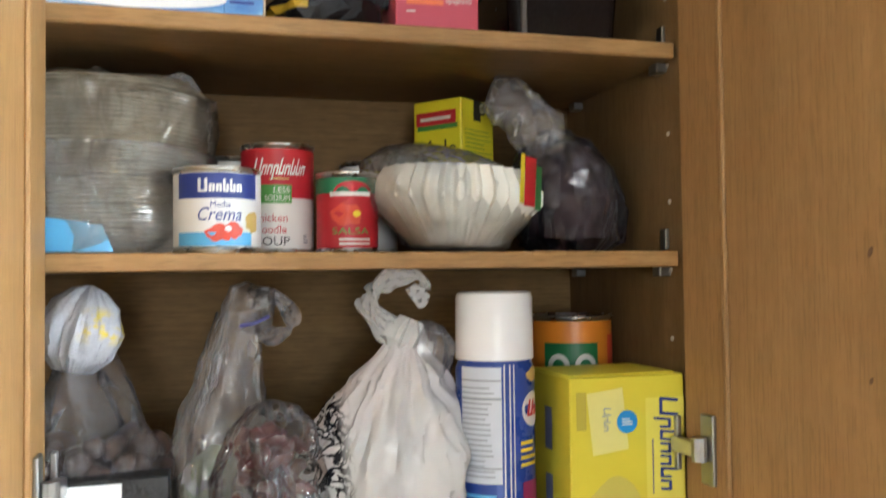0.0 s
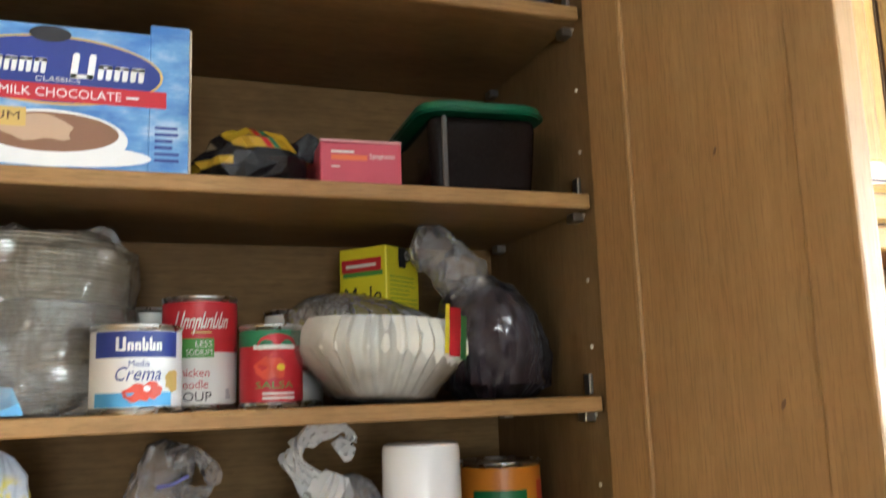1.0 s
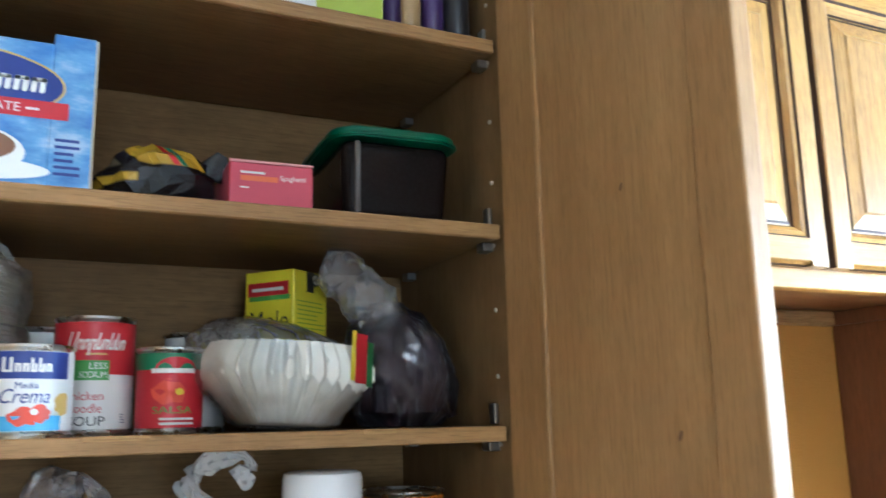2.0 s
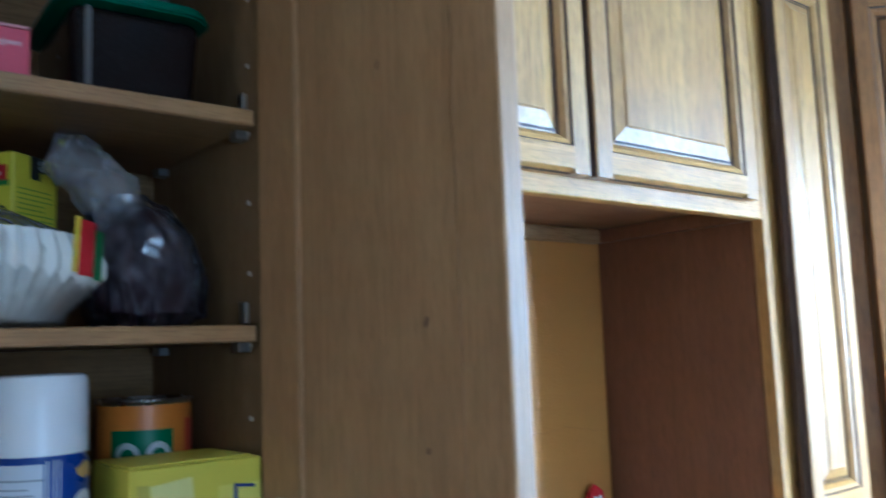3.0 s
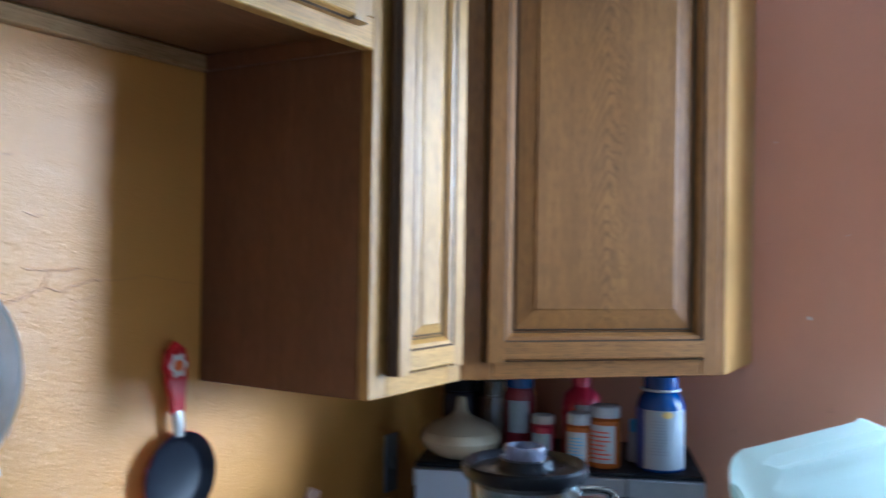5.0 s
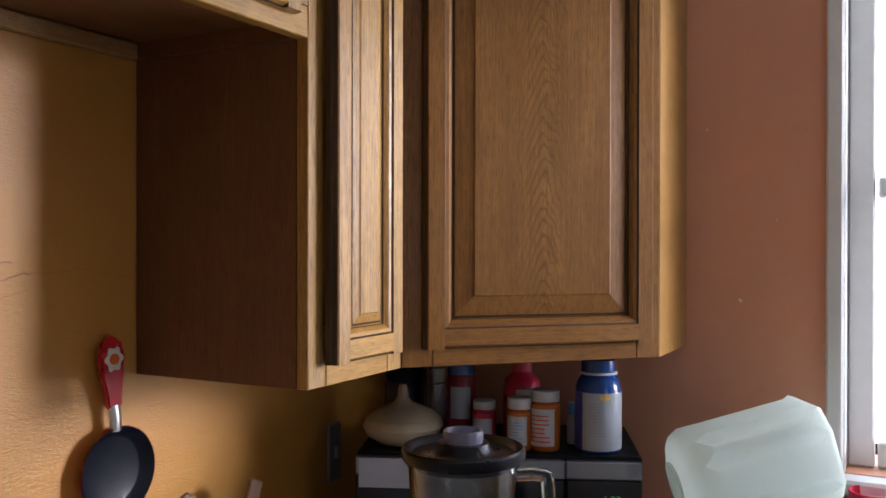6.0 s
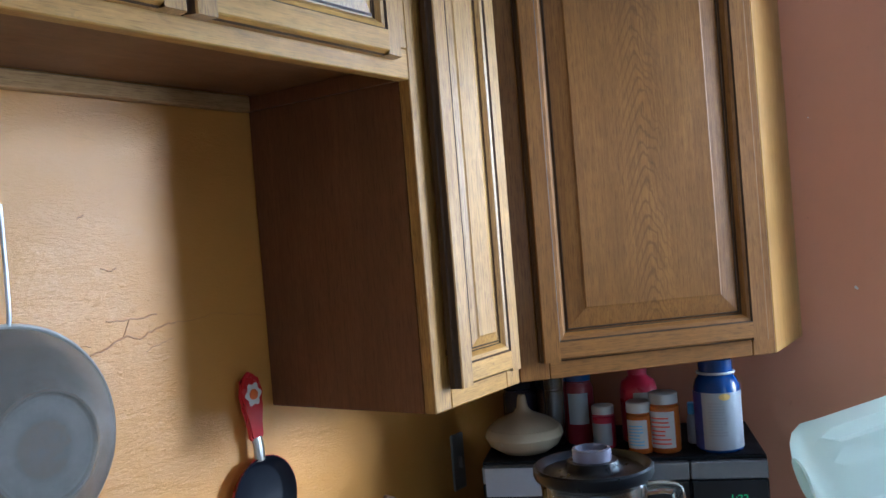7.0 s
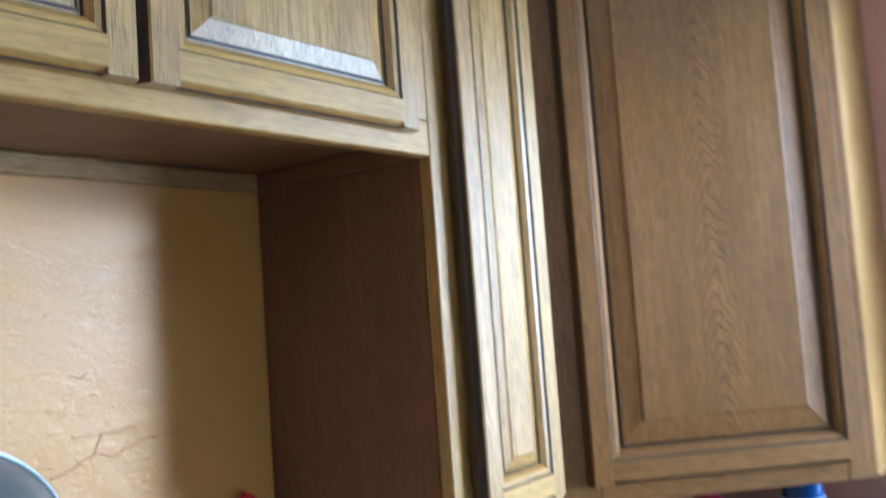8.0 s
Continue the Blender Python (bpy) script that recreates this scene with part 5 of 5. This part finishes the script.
CHILLI = plain("dark_red_chilli", (0.095, 0.012, 0.012), 0.3, 0, 0.5, 70, 0.3)
o = thing("chilli_bag", "clear bag of dark red dried chillies", "bag", at(0.222, 0.962, LOW))
bm = bmesh.new()
rnd = random.Random(8)
for k in range(95):
    a, q, z = rnd.uniform(0, 6.28), rnd.uniform(0.0, 0.034), rnd.uniform(0.01, 0.16)
    d = Vector((rnd.uniform(-1, 1), rnd.uniform(-1, 1), rnd.uniform(-0.7, 0.7))).normalized() * 0.011
    c = Vector((q * math.cos(a), q * math.sin(a), z))
    join(bm, tube([c - d, c - d * 0.3 + Vector((0, 0, 0.002)), c + d * 0.4, c + d], [0.003, 0.007, 0.006, 0.0015], 7, 0.7))
part("filling", bm, CHILLI, o, smooth=True)
part("bag", baggy([(0.001, 0.034), (0.02, 0.046), (0.12, 0.047), (0.16, 0.040), (0.182, 0.022), (0.188, 0.004)], 72, 9, 0.06, 0.12, 71.0), GREY_FILM, o, smooth=True)

o = carton("black_packet", "black packet with a white label lying flat", "packet", at(0.085, 0.945, LOW + 0.0), 0.110, 0.030, 0.136, BLACK_FOIL)
part("print", rect(flat_front(-0.055, -0.015, 0), 0.016, 0.074, 0.112, 0.132, 0.0008), WHITE_INK, o)


# ---- the recess: things hung on the orange wall ----
MESH = plain("fine_steel_mesh", (0.27, 0.26, 0.245), 0.5, 0.5, 0.3, 20)
n_, l_ = MESH.node_tree.nodes, MESH.node_tree.links
wv = n_.new("ShaderNodeTexWave")
wv.inputs["Scale"].default_value = 420
wv2 = n_.new("ShaderNodeTexWave")
wv2.inputs["Scale"].default_value = 420
wv2.bands_direction = "Z"
tc = n_.new("ShaderNodeTexCoord")
for w_ in (wv, wv2):
    l_.new(tc.outputs["Object"], w_.inputs["Vector"])
mm = n_.new("ShaderNodeMath")
mm.operation = "ADD"
l_.new(wv.outputs["Fac"], mm.inputs[0])
l_.new(wv2.outputs["Fac"], mm.inputs[1])
bumped(n_, l_, n_["Principled BSDF"], mm.outputs[0], 0.8, 0.0006)
hole = n_.new("ShaderNodeBsdfTransparent")
weave = n_.new("ShaderNodeMixShader")
l_.new(ramp(n_, l_, mm.outputs[0], [(0.2, (0.44,) * 3), (0.9, (0.04,) * 3)]), weave.inputs[0])
l_.new(n_["Principled BSDF"].outputs[0], weave.inputs[1])
l_.new(hole.outputs[0], weave.inputs[2])
l_.new(weave.outputs[0], n_["Material Output"].inputs["Surface"])

o = thing("sieve", "large steel mesh sieve hanging by its handle", "sieve", at(0.985, BACK - 0.022, 1.417))
R = 0.142
turn = at(0, 0, 0, 90, 0, 0)
bm = lathe([(0, R - 0.002), (0.012, R - 0.006), (0.040, R - 0.024), (0.060, 0.095), (0.070, 0.078), (0.0755, 0.072), (0.0785, 0.069), (0.0785, 0.066), (0.0755, 0.063), (0.0750, 0.058), (0.0755, 0.03)], 72, caps=False)
bm.faces.new([v for v in bm.verts if abs(v.co.z - 0.0755) < 1e-6 and v.co.xy.length < 0.031])
part("mesh_bowl", bm, MESH, o, "grey fine wire mesh bowl", True, m=turn)
part("rim", tube([(R * math.cos(2 * math.pi * i / 72), 0, R * math.sin(2 * math.pi * i / 72)) for i in range(73)], 0.0036, 8), STEEL, o, smooth=True)
pts = [(-0.011, -0.001, R - 0.004), (-0.0115, -0.004, R + 0.03), (-0.0115, -0.004, R + 0.138), (-0.009, -0.004, R + 0.145), (0, -0.004, R + 0.148), (0.009, -0.004, R + 0.145), (0.0115, -0.004, R + 0.138), (0.0115, -0.004, R + 0.03), (0.011, -0.001, R - 0.004)]
part("handle", tube(arc_points(pts, 4), 0.0031, 8, 0.8), plain("dull_wire_steel", (0.42, 0.43, 0.45), 0.38, 1.0, 0.2), o, smooth=True)
a = radians(-47)
hk = [Vector((math.cos(a) * q - math.sin(a) * s, -0.002, math.sin(a) * q + math.cos(a) * s)) for q, s in ((R, 0.006), (R + 0.016, 0.005), (R + 0.024, 0), (R + 0.016, -0.005), (R, -0.006))]
part("rest_hook", tube(arc_points(hk), 0.0022, 6), STEEL, o, smooth=True)
tagged(part("wall_hook", tube(arc_points([(0.985, BACK - 0.001, 1.704), (0.985, BACK - 0.02, 1.700), (0.985, BACK - 0.032, 1.702), (0.985, BACK - 0.034, 1.712)]), 0.0026, 8), plain("copper_hook", (0.35, 0.10, 0.06), 0.4, 0.6)), "small red-brown hook holding the sieve", "hook")

RED_PLASTIC = plain("red_handle_plastic", (0.55, 0.025, 0.03), 0.25, 0, 0.08)
o = thing("egg_pan", "tiny egg frying pan with a red flower handle", "frying pan", at(1.386, BACK - 0.004, 1.245, 0, -4, 0))
NONSTICK = plain("nonstick_black", (0.004, 0.006, 0.013), 0.36, 0, 0.05, 30, 0, 0.3)
bm = lathe([(0.0, 0.052), (0.003, 0.056), (0.020, 0.066), (0.0215, 0.068), (0.0225, 0.0665), (0.0205, 0.0645), (0.0055, 0.0545), (0.004, 0.050), (0.004, 0.004)], 64)
part("pan", bm, NONSTICK, o, "black nonstick pan", True, m=at(0.0, 0, -0.013, 90, 0, 0))
part("pan_back", lathe([(-0.0005, 0.0515), (0.003, 0.0568), (0.0195, 0.0669), (0.0210, 0.0688)], 64, caps=False), RED_PLASTIC, o, "red enamel outside", True, m=at(0, 0, -0.013, 90, 0, 0))
part("ferrule", tube([(0, -0.018, 0.050), (0, -0.019, 0.070), (0, -0.017, 0.088)], [0.0095, 0.0095, 0.0095], 12, 0.7), STEEL, o, smooth=True)
bm = bmesh.new()
outline = [(0.0105, 0.084), (0.0142, 0.090), (0.0124, 0.110), (0.0126, 0.125), (0.0150, 0.136), (0.0205, 0.146), (0.0235, 0.157), (0.0205, 0.170), (0.013, 0.179), (0.009, 0.187), (0.0, 0.193)]
ring = [(x, z) for x, z in outline] + [(-x, z) for x, z in outline[-2::-1]]
fr_, bk = [bm.verts.new((x, -0.022, z)) for x, z in ring], [bm.verts.new((x, -0.011, z)) for x, z in ring]
bm.faces.new(fr_)
bm.faces.new(bk[::-1])
for i in range(len(ring)):
    j = (i + 1) % len(ring)
    bm.faces.new((fr_[i], bk[i], bk[j], fr_[j]))
bmesh.ops.bevel(bm, geom=[e for e in bm.edges if abs(e.verts[0].co.y - e.verts[1].co.y) < 1e-5], offset=0.003, segments=2, affect="EDGES")
part("handle", bm, RED_PLASTIC, o, "glossy red plastic handle", True)
petal = lambda u, v, off: (u, -0.022 - off, 0.157 + v)
bm = bmesh.new()
c = bm.verts.new(petal(0, 0, 0.0012))
rr = [bm.verts.new(petal((0.0155 + 0.0022 * math.cos(6 * t_)) * math.cos(t_), (0.0175 + 0.0022 * math.cos(6 * t_)) * math.sin(t_), 0.0012)) for t_ in [2 * math.pi * i / 48 for i in range(48)]]
for i in range(48):
    bm.faces.new((c, rr[i], rr[(i + 1) % 48]))
part("egg_white", bm, PAPER_WHITE, o, "white egg shape")
part("egg_yolk", lathe([(0, 0.0085), (0.002, 0.008), (0.0032, 0.004)], 20), plain("orange_yolk", (0.75, 0.16, 0.02), 0.3), o, "orange yolk", True, m=at(0, -0.0233, 0.157, 90, 0, 0))

o = thing("utensil_pot", "dark crock of wooden cooking utensils on the worktop", "utensil pot", at(1.566, 1.17, 0.911))
part("crock", lathe([(0, 0.045), (0.004, 0.05), (0.13, 0.052), (0.135, 0.05), (0.13, 0.046), (0.01, 0.044)], 36), plain("brown_crock", (0.10, 0.06, 0.04), 0.35), o, smooth=True)
BEECH = wood("beech_utensil", (0.10, 0.045, 0.02), (0.15, 0.07, 0.03), (0.20, 0.10, 0.045), "z", 0.5)
part("wooden_spoon", tube([(-0.02, 0, 0.01), (-0.06, 0.0, 0.18), (-0.085, 0.0, 0.235), (-0.100, 0.0, 0.262), (-0.105, 0, 0.276)], [0.005, 0.006, 0.016, 0.020, 0.008], 12, 0.4), BEECH, o, smooth=True)
part("spatula", box(-0.016, 0.018, -0.004, 0.004, -0.02, 0.05, 0.003), BEECH, o, m=at(0.042, 0, 0.215, 0, 24, 0))
part("spatula_handle", tube([(0.01, 0, 0.01), (0.038, 0, 0.205)], 0.007, 10), PALE, o, smooth=True)

OUTLET = plain("outlet_plate", (0.22, 0.23, 0.23), 0.35)
o = thing("wall_outlet", "grey wall outlet plate beside the microwave", "outlet", at(1.962, BACK - 0.003, 1.140))
part("plate", box(-0.022, 0.022, -0.006, 0, -0.06, 0.06, 0.003, seg=2), OUTLET, o)
part("toggle", box(-0.005, 0.005, -0.016, -0.0062, -0.012, 0.012, 0.002), OUTLET, o)

# ---- microwave in the corner ----
BLACK_PL = plain("black_plastic", (0.006, 0.0065, 0.009), 0.5, 0, 0.2, 30, 0, 0.12)
mwm = at(1.766, 1.062, 0.911, 0, 0, -67.4)
o = thing("microwave", "black microwave oven with a steel trim strip", "microwave", mwm)
ML, MD, MH = 0.506, 0.285, 0.289
part("case", box(0, ML, 0.016, MD, 0.008, MH, 0.006, seg=2), BLACK_PL, o)
for x in (0.04, ML - 0.04):
    for y in (0.05, MD - 0.05):
        part("foot", lathe([(0, 0.012), (0.0075, 0.014)], 16), BLACK_PL, o, m=at(x, y, 0))
part("door", box(0.002, 0.372, 0, 0.0155, 0.012, MH - 0.038, 0.003), plain("black_door_glass", (0.01, 0.011, 0.015), 0.08, 0, 0.05), o, "glossy black glass door")
part("control_panel", box(0.3735, ML - 0.002, 0, 0.0155, 0.012, MH - 0.038, 0.003), plain("control_black", (0.014, 0.015, 0.02), 0.2), o)
TRIM = plain("dull_steel", (0.27, 0.28, 0.31), 0.4, 1.0, 0.2)
part("trim_strip", box(0.002, 0.372, -0.001, 0.0155, MH - 0.0375, MH - 0.006, 0.002), TRIM, o, "brushed steel strip")
part("trim_strip", box(0.3735, ML - 0.002, -0.001, 0.0155, MH - 0.0375, MH - 0.006, 0.002), TRIM, o, "brushed steel strip")
CLOCK = bpy.data.materials.new("clock_glow")
CLOCK.use_nodes = True
nb_ = CLOCK.node_tree.nodes["Principled BSDF"]
nb_.inputs["Base Color"].default_value = (0.02, 0.2, 0.05, 1)
nb_.inputs["Emission Color"].default_value = (0.10, 0.9, 0.25, 1)
nb_.inputs["Emission Strength"].default_value = 0.3
part("clock", text(flat_front(0, 0, 0), "1:22", 0.440, 0.468, 0.2135, 0.2245, 0.0012), CLOCK, o, "green glowing clock digits")
tagged(part("paper_note", box(0.008, 0.150, -0.0035, -0.0015, MH - 0.060, MH - 0.008), plain("note_paper", (0.42, 0.45, 0.54), 0.7), m=mwm), "pale paper taped to the microwave front", "paper")


def top_at(x, y, z=0.0, rz=0):
    """A pose on the microwave's top, in its own length and depth."""
    return mwm @ at(x, y, MH + z, 0, 0, 67.4 - 72 + rz)


# garlic keeper
CERAMIC = plain("cream_glaze", (0.42, 0.35, 0.24), 0.22, 0, 0.1, 20)
o = thing("garlic_keeper", "cream ceramic keeper shaped like a garlic bulb", "garlic keeper", top_at(0.075, 0.085))
seg_ = lambda a, z, r: r * (1 - 0.034 * (1 - abs(math.sin(3 * a))) ** 2 * (1 if 0.005 < z < 0.08 else 0.3))
part("bulb", lathe([(0, 0.034), (0.003, 0.046), (0.018, 0.068), (0.034, 0.0755), (0.047, 0.0715), (0.0495, 0.0695)], 84, seg_), CERAMIC, o, smooth=True)
part("lid", lathe([(0.050, 0.0695), (0.061, 0.056), (0.070, 0.034), (0.077, 0.018), (0.086, 0.011), (0.104, 0.0085), (0.110, 0.0065)], 84, seg_), CERAMIC, o, smooth=True)


def pot(name, label, m, r, h, shoulder, cap_r, cap_h, body, capm, group=""):
    """A bottle with a rounded shoulder, neck and ribbed cap."""
    ob = thing(name, label, "bottle", m, group)
    part("body", lathe([(0, r * 0.92), (0.003, r), (h - shoulder, r), (h - shoulder * 0.45, r * 0.9), (h - shoulder * 0.1, cap_r * 1.02), (h, cap_r * 0.92), (h + 0.002, cap_r * 0.9)], 36), body, ob, smooth=True)
    part("cap", lathe([(h + 0.0025, cap_r), (h + cap_h, cap_r), (h + cap_h + 0.002, cap_r * 0.9)], 72, lambda a, z, q: q * (1 + 0.012 * math.sin(30 * a))), capm, ob, smooth=True)
    return ob


NAVY_PL, WHITE_PL = plain("navy_plastic", (0.008, 0.045, 0.20), 0.2), plain("white_plastic", (0.48, 0.48, 0.50), 0.4)
RED_PL, AMBER = plain("crimson_plastic", (0.42, 0.015, 0.05), 0.3), plain("amber_plastic", (0.42, 0.12, 0.02), 0.2, 0, 0.15, 30, 0, 0.5)
SILVER_LABEL = plain("silver_grey_label", (0.34, 0.37, 0.42), 0.35, 0.2, 0.1)
o = pot("vitamin_bottle", "large navy vitamin bottle with a silver label", top_at(0.434, 0.068), 0.041, 0.138, 0.024, 0.030, 0.026, NAVY_PL, NAVY_PL)
part("label_sleeve", lathe([(0.006, 0.0416), (0.108, 0.0416)], 40, caps=False), SILVER_LABEL, o, smooth=True)
f = facing(0.0418)
part("print", bars(f, -0.018, 0.014, 0.030, 0.092, 12, 0.0008, fill=0.4), GREY_INK, o)
part("print", rect(f, -0.062, -0.030, 0.006, 0.108, 0.0006), NAVY, o)
part("print", blob(f, 0.012, 0.101, 0.010, 0.006, 0.0012), GOLD_INK, o)
part("neck_ring", lathe([(0.1385, 0.0335), (0.1405, 0.0345), (0.1425, 0.0335)], 36), WHITE_PL, o, smooth=True)
for (x, y, r, h, cap, word) in ((0.292, 0.062, 0.023, 0.072, 0.022, "slim"), (0.338, 0.066, 0.028, 0.086, 0.026, "tall")):
    o = pot("pill_bottle", f"{word} amber pill bottle with a white cap", top_at(x, y), r, h, 0.004, cap, 0.020, AMBER, WHITE_PL, "pill bottles on the microwave")
    part("label_sleeve", rect(facing(r + 0.0004), -r * 1.1, r * 0.7, 0.010, h - 0.010, 0.0003, 14), WHITE_PL, o)
    part("print", bars(facing(r + 0.0004), -r * 0.9, r * 0.4, 0.014, h - 0.018, 7, 0.0008, fill=0.35), SKY_INK if word == "slim" else TOMATO, o)
o = pot("pill_bottle", "small white-capped bottle with a pale label", top_at(0.226, 0.105), 0.022, 0.062, 0.004, 0.021, 0.016, RED_PL, WHITE_PL, "pill bottles on the microwave")
part("label_sleeve", rect(facing(0.0224), -0.024, 0.018, 0.006, 0.048, 0.0003, 12), SILVER_LABEL, o)
o = pot("red_bottle", "crimson plastic bottle with a white label", top_at(0.296, 0.150), 0.036, 0.128, 0.030, 0.019, 0.026, RED_PL, RED_PL)
part("label_sleeve", rect(facing(0.0364), -0.008, 0.036, 0.060, 0.098, 0.0004, 14), WHITE_PL, o)
o = pot("red_bottle", "tall jar with red contents and pale label", top_at(0.180, 0.150), 0.030, 0.120, 0.012, 0.026, 0.020, plain("dark_red_jar", (0.20, 0.02, 0.03), 0.2), NAVY_PL)
part("label_sleeve", rect(facing(0.0304), -0.018, 0.022, 0.040, 0.100, 0.0004, 12), SILVER_LABEL, o)
pot("spice_jar", "dark spice jar with a black lid", top_at(0.060, 0.190), 0.036, 0.105, 0.012, 0.034, 0.026, plain("dark_jar", (0.03, 0.03, 0.045), 0.15), BLACK_PL)
pot("spice_jar", "dark spice jar with a black lid", top_at(0.120, 0.200), 0.032, 0.100, 0.012, 0.030, 0.026, plain("brown_jar", (0.06, 0.03, 0.025), 0.15), BLACK_PL)
o = thing("tall_glass", "tall clear drinking glass", "glass", top_at(0.135, 0.135))
part("glass", lathe([(0, 0.018), (0.002, 0.020), (0.135, 0.024), (0.1355, 0.0225), (0.006, 0.0185), (0.006, 0.003)], 32), glass("clear_glass", (0.95, 0.97, 1.0)), o, smooth=True)
pot("small_tube", "small white tube with a blue cap", top_at(0.392, 0.115), 0.012, 0.052, 0.012, 0.009, 0.022, WHITE_PL, SKY_INK)

# ---- blender on the worktop ----
o = thing("blender", "glass blender jar with a black lid", "blender", at(1.405, 0.665, 0.911, 0, 0, -66))
part("motor_base", lathe([(0, 0.085), (0.006, 0.09), (0.10, 0.075), (0.135, 0.058), (0.14, 0.05)], 48), BLACK_PL, o, smooth=True)
JAR = glass("jar_glass", (0.90, 0.94, 0.97), 0.03)
part("jar", lathe([(0.142, 0.046), (0.16, 0.048), (0.395, 0.066), (0.402, 0.0675), (0.402, 0.064), (0.396, 0.062), (0.17, 0.044), (0.166, 0.004)], 56), JAR, o, "clear thick glass jar", True)
part("handle", tube(arc_points([(0.062, 0, 0.385), (0.090, 0, 0.386), (0.101, 0, 0.372), (0.100, 0, 0.27), (0.088, 0, 0.235), (0.054, 0, 0.23)]), 0.0085, 12, 0.8), JAR, o, "clear glass handle", True)
part("lid", lathe([(0.396, 0.0605), (0.403, 0.0605), (0.4035, 0.072), (0.408, 0.0745), (0.4165, 0.0740), (0.4190, 0.0715), (0.4180, 0.068), (0.4110, 0.062), (0.4105, 0.040), (0.4150, 0.034), (0.4235, 0.031)], 60), plain("black_lid_rubber", (0.004, 0.005, 0.009), 0.3, 0, 0.03, 30, 0, 0.3), o, "black rubber lid", True)
part("filler_cap", lathe([(0.4238, 0.024), (0.432, 0.0245), (0.438, 0.0235), (0.4385, 0.020), (0.430, 0.019), (0.428, 0.003)], 40, lambda a, z, r: r * (1 + 0.02 * math.sin(24 * a))), plain("violet_clear_plastic", (0.30, 0.30, 0.40), 0.1, 0, 0.1, 30, 0, 0.6, 0.4), o, "pale violet clear cap", True)

# ---- draining things under the window ----
PALE_PL = plain("milky_plastic", (0.80, 0.85, 0.82), 0.3, 0, 0.06, 10)
n_, l_ = PALE_PL.node_tree.nodes, PALE_PL.node_tree.links
tl_ = n_.new("ShaderNodeBsdfTranslucent")
tl_.inputs[0].default_value = (0.90, 0.95, 0.91, 1)
mx_ = n_.new("ShaderNodeMixShader")
mx_.inputs[0].default_value = 0.55
l_.new(n_["Principled BSDF"].outputs[0], mx_.inputs[1])
l_.new(tl_.outputs[0], mx_.inputs[2])
l_.new(mx_.outputs[0], n_["Material Output"].inputs["Surface"])
o = thing("dish_rack", "white wire dish rack on the worktop", "dish rack", at(2.06, 0.36, 0.911))
for x in (-0.12, 0.12):
    for z in (0.012, 0.13):
        part("wire", tube([(x, -0.2, z), (x, 0.2, z)], 0.004, 6), WHITE_PL, o)
for k in range(9):
    y = -0.2 + 0.05 * k
    part("wire", tube([(-0.12, y, 0.13), (-0.12, y, 0.012), (0.12, y, 0.012), (0.12, y, 0.13)], 0.003, 6), WHITE_PL, o)
for y in (-0.2, 0.2):
    part("wire", tube([(-0.12, y, 0.13), (0.12, y, 0.13)], 0.004, 6), WHITE_PL, o)
for x in (-0.12, 0.12):
    for y in (-0.2, 0.2):
        part("foot", tube([(x, y, 0.0), (x, y, 0.012)], 0.006, 8), WHITE_PL, o)
ax = Vector((0.110, -0.196, 0.062)).normalized()
up_ = Vector((0, 0, 1))
side_ = ax.cross(up_).normalized()
up_ = side_.cross(ax)
jm = Matrix((side_.to_4d(), up_.to_4d(), ax.to_4d(), (0, 0, 0, 1))).transposed()
for i in range(3):
    jm[3][i] = 0
jm.translation = Vector((1.975, 0.572, 1.243)) - up_ * 0.082 + side_ * 0.03
o = thing("plastic_jug", "milky white square plastic jug draining on a rack", "jug", jm)
octo = [(-0.052, -0.082), (0.052, -0.082), (0.082, -0.045), (0.082, 0.045), (0.055, 0.082), (-0.055, 0.082), (-0.082, 0.045), (-0.082, -0.045)]
bm = bmesh.new()
rings = []
for z, k in ((0.0, 0.52), (0.005, 0.68), (0.016, 0.84), (0.036, 0.95), (0.062, 1.0), (0.225, 1.0), (0.243, 0.985), (0.251, 0.93), (0.251, 0.80), (0.225, 0.80), (0.03, 0.78)):
    rings.append([bm.verts.new((x * k, y * k, z)) for x, y in octo])
for a, b in zip(rings, rings[1:]):
    for i in range(8):
        bm.faces.new((a[i], a[(i + 1) % 8], b[(i + 1) % 8], b[i]))
bm.faces.new(rings[0][::-1])
bm.faces.new(rings[-1])
bmesh.ops.bevel(bm, geom=[e for e in bm.edges if abs(e.verts[0].co.z - e.verts[1].co.z) > 0.05], offset=0.020, segments=4, affect="EDGES")
part("body", bm, PALE_PL, o, smooth=True)
part("foot_ring", rounded_slab(0.075, 0.075, -0.004, 0.0035, 0.03), PALE_PL, o, smooth=True)
o = thing("cup", "bright pink-red plastic cup by the window", "cup", at(2.16, 0.245, 1.043))
part("body", lathe([(0, 0.03), (0.002, 0.032), (0.10, 0.04), (0.1005, 0.038), (0.004, 0.03)], 36), plain("pink_red_plastic", (0.75, 0.04, 0.10), 0.3), o, smooth=True)
o = thing("bowl", "lime green plastic bowl on the dish rack", "bowl", at(2.075, 0.24, 1.043))
part("body", lathe([(0, 0.03), (0.003, 0.035), (0.06, 0.07), (0.062, 0.069), (0.006, 0.032)], 40), plain("lime_plastic", (0.35, 0.60, 0.10), 0.3), o, smooth=True)
